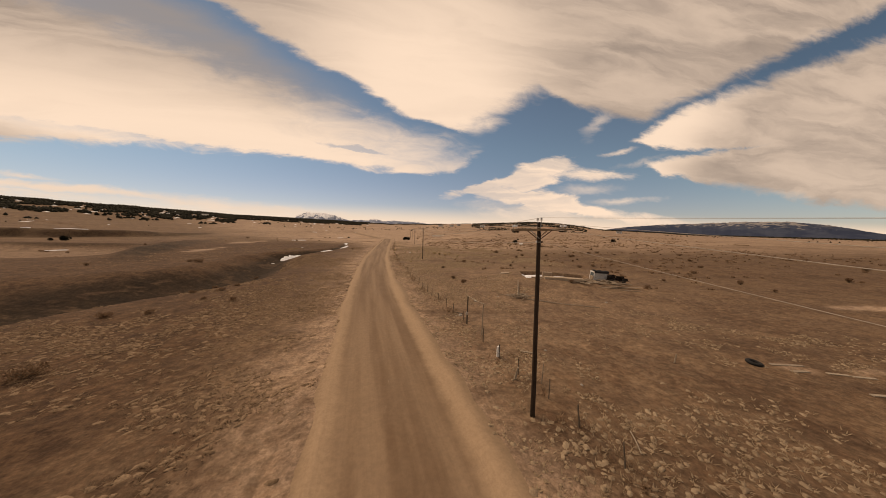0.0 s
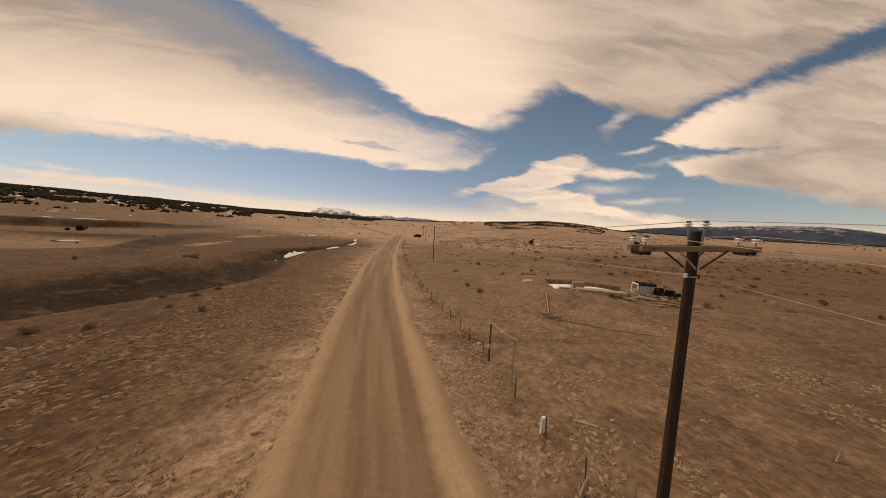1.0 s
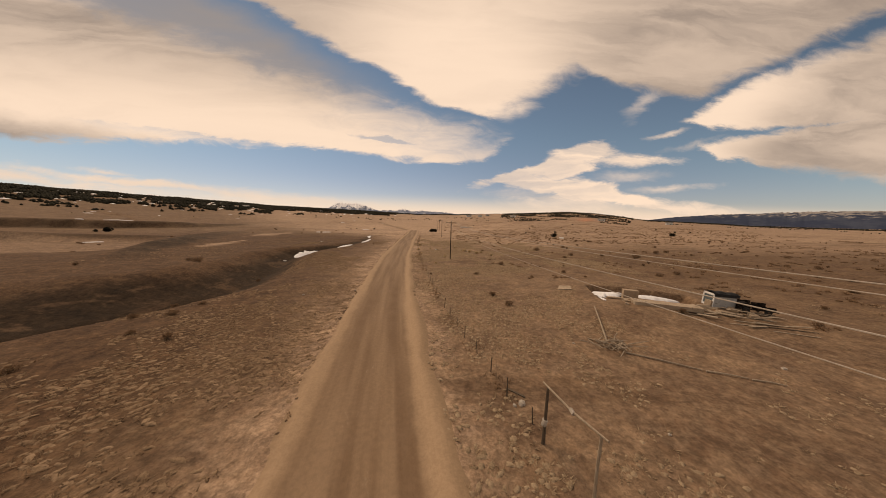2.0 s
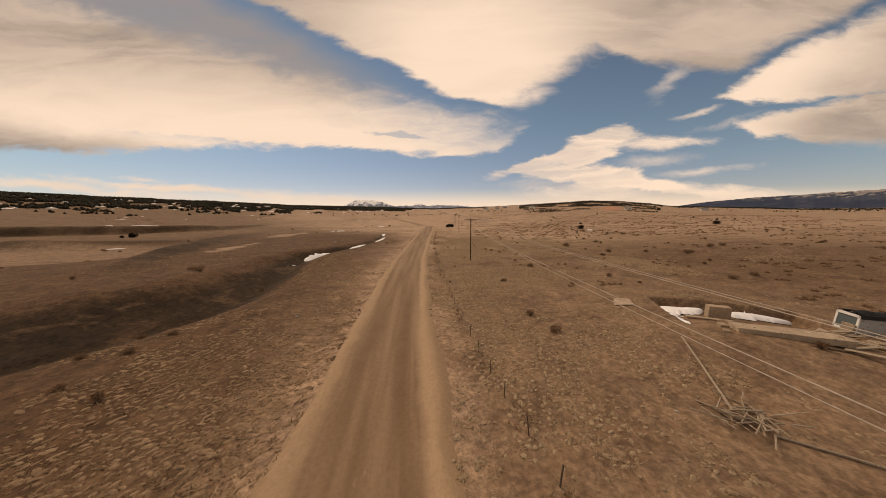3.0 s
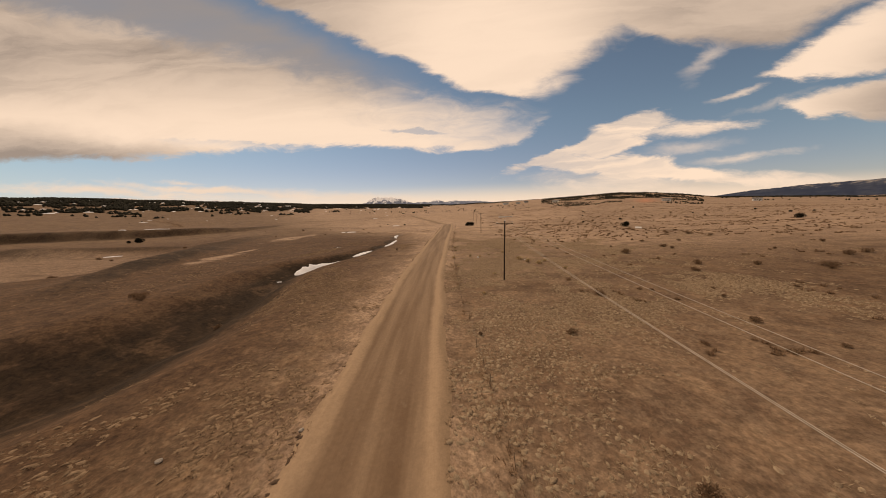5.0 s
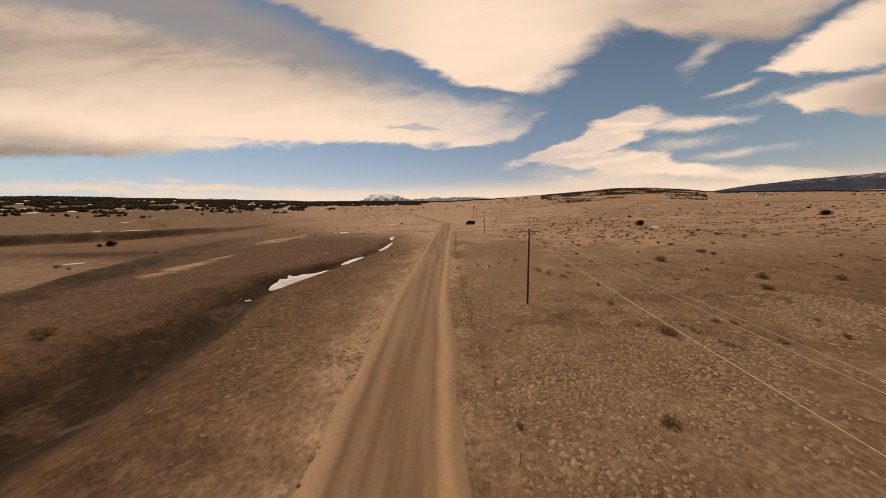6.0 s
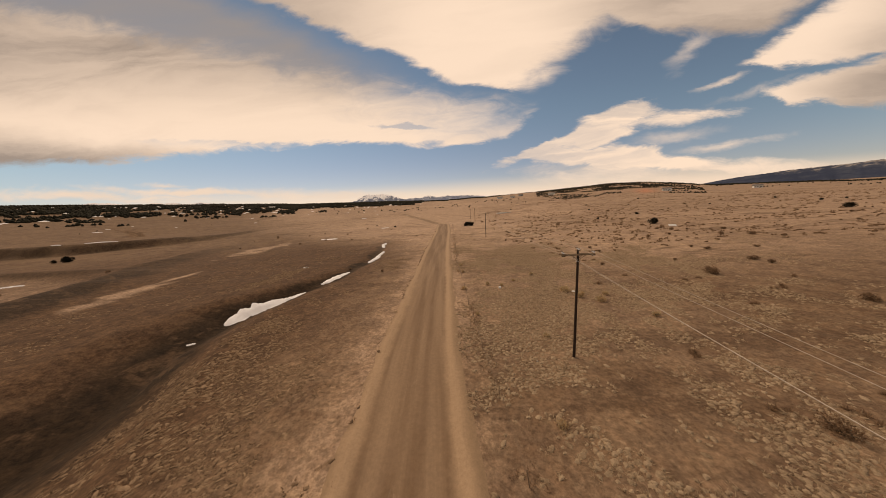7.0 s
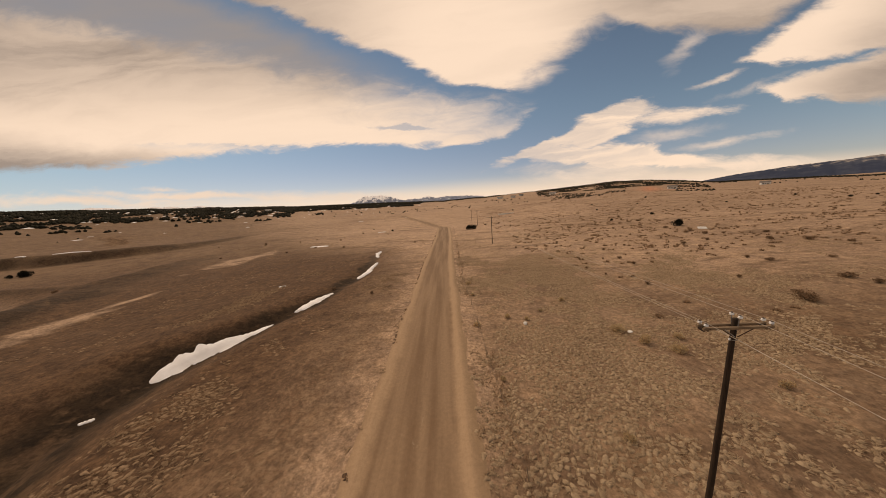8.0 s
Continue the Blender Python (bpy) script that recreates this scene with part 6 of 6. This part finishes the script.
def tufts(name, spots, blades, long_, wide, splay, material, label, category, seed):
    """Tufts of dry grass: each a few leaning blades with a broad foot."""
    rng = np.random.default_rng(seed)
    n = len(spots)
    base = height(spots[:, 0], spots[:, 1])
    size = rng.uniform(0.55, 1.35, n)
    q = rng.uniform(0, 2 * np.pi, (n, blades))
    tilt = np.radians(rng.uniform(splay[0], splay[1], (n, blades)))
    ln = rng.uniform(long_[0], long_[1], (n, blades)) * size[:, None]
    wd = wide * rng.uniform(0.6, 1.4, (n, blades)) * size[:, None]
    dx, dy = np.cos(q), np.sin(q)
    r0 = 0.10 * size[:, None] * rng.uniform(0, 1, (n, blades))
    fx, fy = spots[:, :1] + dx * r0, spots[:, 1:] + dy * r0
    V = np.zeros((n, blades, 3, 3))
    V[:, :, 0] = np.stack([fx - dy * wd, fy + dx * wd, np.broadcast_to(base[:, None] - 0.01, fx.shape)], -1)
    V[:, :, 1] = np.stack([fx + dy * wd, fy - dx * wd, np.broadcast_to(base[:, None] - 0.01, fx.shape)], -1)
    V[:, :, 2] = np.stack([fx + dx * np.sin(tilt) * ln, fy + dy * np.sin(tilt) * ln, base[:, None] + np.cos(tilt) * ln + 0.01], -1)
    F = np.arange(n * blades * 3).reshape(-1, 3)
    return tagged(new(name, raw(name, V.reshape(-1, 3), F, material)), label, category, kind="stuff")


def grass_spots(cell, x0, x1, y0, y1, seed, thr):
    """Where bunch grass stands: one clump to a cell, in broken patches, off the road, the creek and the cellar."""
    rng = np.random.default_rng(seed)
    gx, gy = np.meshgrid(np.arange(x0, x1, cell), np.arange(y0, y1, cell))
    x, y = gx.ravel() + rng.uniform(-0.46, 0.46, gx.size) * cell, gy.ravel() + rng.uniform(-0.46, 0.46, gx.size) * cell
    n = len(x)
    off = x - road_x(y)
    d, w = along(x, y, CREEK)
    a, b = pit_frame(x, y)
    verge = np.where(off > 0, off - 4.1, -off - 3.8) + rng.normal(0, 0.5, n)
    k = np.arange(len(CREEK))
    slope_ = np.where(d > 0, d / np.interp(w, k, CREEK_NEAR), -d / np.interp(w, k, CREEK_FAR))
    keep = (verge > 0) & (slope_ > np.where(d > 0, 0.45, 1.35)) & ~((np.abs(a - 1.5) < 8.5) & (b > -9) & (b < 4))
    patch = 0.60 * fbm(x / 7.5, y / 7.5, 3, 111) + 0.40 * fbm(x / 1.9, y / 1.9, 2, 113)
    rim = np.minimum(np.minimum(x - x0, x1 - x) / (0.2 * (x1 - x0)), np.minimum(y - y0, y1 - y) / (0.2 * (y1 - y0)))
    keep &= patch + rng.normal(0, 0.07, n) > thr - 0.03 * (x > road_x(y)) * smooth(y, 20, 30) * (1 - smooth(y, 96, 110)) + 0.12 * (1 - np.clip(rim, 0, 1)) + 0.14 * (1 - smooth(slope_, 0.5, 1.25))
    beyond = x - np.interp(y, FENCE_Y, FENCE_X)
    dense = 0.05 * smooth(beyond, 0.3, 1.2) * (1 - smooth(beyond, 4.0, 7.5)) * smooth(y, 22, 32) * (1 - smooth(y, 54, 62))
    thin = 0.15 * smooth(beyond, 6.0, 10) * smooth(y, 18, 26) * (1 - smooth(y, 54, 64)) + 0.10 * smooth(x, 30, 42) + 0.12 * smooth(off, 4, 6) * (1 - smooth(x, 12, 15)) * (1 - smooth(y, 14, 20)) + 0.13 * smooth(-off, 3, 5) * smooth(y, 32, 42) + 0.05 * smooth(-off, 3, 4) * (1 - smooth(-off, 5.5, 8.5)) + 0.11 * smooth(x, 9, 13) * (1 - smooth(y, 20, 28)) - 0.06 * smooth(-off, 5, 8) * (1 - smooth(y, 28, 36))
    dense = dense + 0.045 * smooth(off, 5, 8) * (1 - smooth(off, 24, 34)) * smooth(y, 56, 64) * (1 - smooth(y, 92, 110))
    keep &= patch + rng.normal(0, 0.05, n) > thr - dense + thin
    return np.stack([x[keep], y[keep]], -1)


def cushions(name, spots, material, label, seed, size=0.135, stretch=1.4):
    """Low mats of dead bunch grass: uneven outline, soft crown."""
    rng = np.random.default_rng(seed)
    n, k = len(spots), 7
    r = size * rng.uniform(0.5, 1.25, n)
    r = r * (1 - 0.25 * smooth(spots[:, 0], 2, 6) * (1 - smooth(spots[:, 1], 45, 66)))
    q = 2 * np.pi * np.arange(k)[None] / k + rng.uniform(0, 6.28, n)[:, None]
    long_ = rng.uniform(1.0, 2 * stretch - 1, n)
    turn = rng.normal(0.5, 0.7, n)
    V = np.zeros((n, 2 * k + 1, 3))
    for i, (f, h) in enumerate(((1.0, -0.05), (0.68, 0.22))):
        rad = r[:, None] * f * rng.uniform(0.62, 1.32, (n, k))
        px, py = np.cos(q) * rad * long_[:, None], np.sin(q) * rad
        c, s_ = np.cos(turn)[:, None], np.sin(turn)[:, None]
        V[:, i * k:(i + 1) * k, 0] = spots[:, :1] + px * c - py * s_
        V[:, i * k:(i + 1) * k, 1] = spots[:, 1:] + px * s_ + py * c
        V[:, i * k:(i + 1) * k, 2] = height(V[:, i * k:(i + 1) * k, 0], V[:, i * k:(i + 1) * k, 1]) + (h * r)[:, None] * rng.uniform(0.7, 1.3, (n, k))
    V[:, -1] = np.stack([spots[:, 0], spots[:, 1], height(spots[:, 0], spots[:, 1]) + 0.30 * r], -1)
    F = []
    for s_ in range(k):
        a, b = s_, (s_ + 1) % k
        F += [(a, b, k + b), (a, k + b, k + a), (k + a, k + b, 2 * k)]
    F = (np.array(F)[None] + (np.arange(n) * (2 * k + 1))[:, None, None]).reshape(-1, 3)
    return tagged(new(name, raw(name, V.reshape(-1, 3), F, material, True)), label, "grass", kind="stuff")


def range_brush(n, seed, x0, x1, y0, y1, blades, size, thr, material, label):
    """Low flat brush over the open range, in loose drifts."""
    rng = np.random.default_rng(seed)
    x, y = rng.uniform(x0, x1, n), rng.uniform(y0, y1, n)
    a, b = pit_frame(x, y)
    drift = 0.55 * fbm(x / 30, y / 12, 3, seed + 1) + 0.45 * fbm(x / 6, y / 4, 2, seed + 2)
    keep = (drift > thr) & (x > 13 + 0.1 * np.clip(70 - y, 0, 60) + 0.02 * y) & (np.hypot(x - 26, y - 39) > 12) & (x < 0.9 * y + 95)
    x, y = x[keep], y[keep]
    # each bush is a knot of several tufts, wider than it is high
    m = 5
    cx = (x[:, None] + rng.normal(0, 0.24 * size, (len(x), m))).ravel()
    cy = (y[:, None] + rng.normal(0, 0.17 * size, (len(x), m))).ravel()
    return tufts("range_brush", np.stack([cx, cy], -1), blades, (0.16 * size, 0.36 * size), (0.020 if blades > 20 else 0.05) * size, (8, 78), material, label, "brush", seed + 3)


far_woods()
far_snow()
range_brush(3000, 61, 12, 150, 30, 190, 34, 1.0, 0.54, M_SAGE, "low brown brush in loose drifts over the open range")
range_brush(5200, 67, 14, 330, 110, 420, 7, 1.5, 0.50, M_SAGE, "low brown brush over the far range")
rng = np.random.default_rng(52)
pale_mats = np.concatenate([grass_spots(0.33, -4, 42, -18, 125, 11, 0.475), grass_spots(0.52, 28, 80, 4, 125, 13, 0.48), grass_spots(0.55, -14, 44, 100, 175, 14, 0.47), grass_spots(0.40, -4, 40, 56, 112, 16, 0.45)])
dark_mats = np.concatenate([grass_spots(0.33, -40, 0, -22, 120, 12, 0.455), grass_spots(0.6, -60, -10, 60, 170, 15, 0.48)])
cushions("grass_mats", pale_mats, M_CUSHION, "pale matted cushions of dead bunch grass", 51)
cushions("grass_mats", dark_mats, M_CUSHION_DARK, "brown weathered cushions of dead bunch grass", 53, 0.115, 1.8)
for spots, straw, seed, words in ((pale_mats, M_STRAW, 31, "pale dry bunch grass in broken patches"), (dark_mats, M_STRAW_DARK, 33, "brown dry bunch grass in broken patches")):
    spread = np.concatenate([spots + rng.normal(0, 0.09, spots.shape) for _ in range(2)])
    tufts("dry_grass", spread, 4, (0.08, 0.22), 0.022, (45, 86), straw, words, "grass", seed)
rng = np.random.default_rng(41)
ys = rng.uniform(22, 175, 1500)
clods = np.stack([road_x(ys) - 3.2 + rng.normal(0, 0.11, 1500) + 0.35 * (fbm(ys / 9, ys * 0 + 1, 2, 5) - 0.5), ys], -1)
clods = clods[fbm(ys / 1.3, ys * 0 + 2, 2, 7) > 0.53]
cushions("dirt_clods", clods, M_CLOD, "dark clods of turned earth along the road's edge", 43, 0.12, 1.6)["category"] = "earth"
tufts("roadside_weeds", clods[::3], 9, (0.08, 0.20), 0.03, (10, 65), M_SAGE, "dark dead weeds along the road's edge", "weeds", 43)
ys = rng.uniform(6, 150, 1500)
weeds = np.stack([np.interp(ys, FENCE_Y, FENCE_X) + rng.normal(0, 0.35, 1500), ys], -1)
weeds = weeds[fbm(ys / 2.0, ys * 0 + 4, 2, 9) > 0.5]
tufts("fence_weeds", weeds, 7, (0.08, 0.24), 0.018, (5, 65), M_SAGE, "dark dead weeds caught along the fence", "weeds", 45)
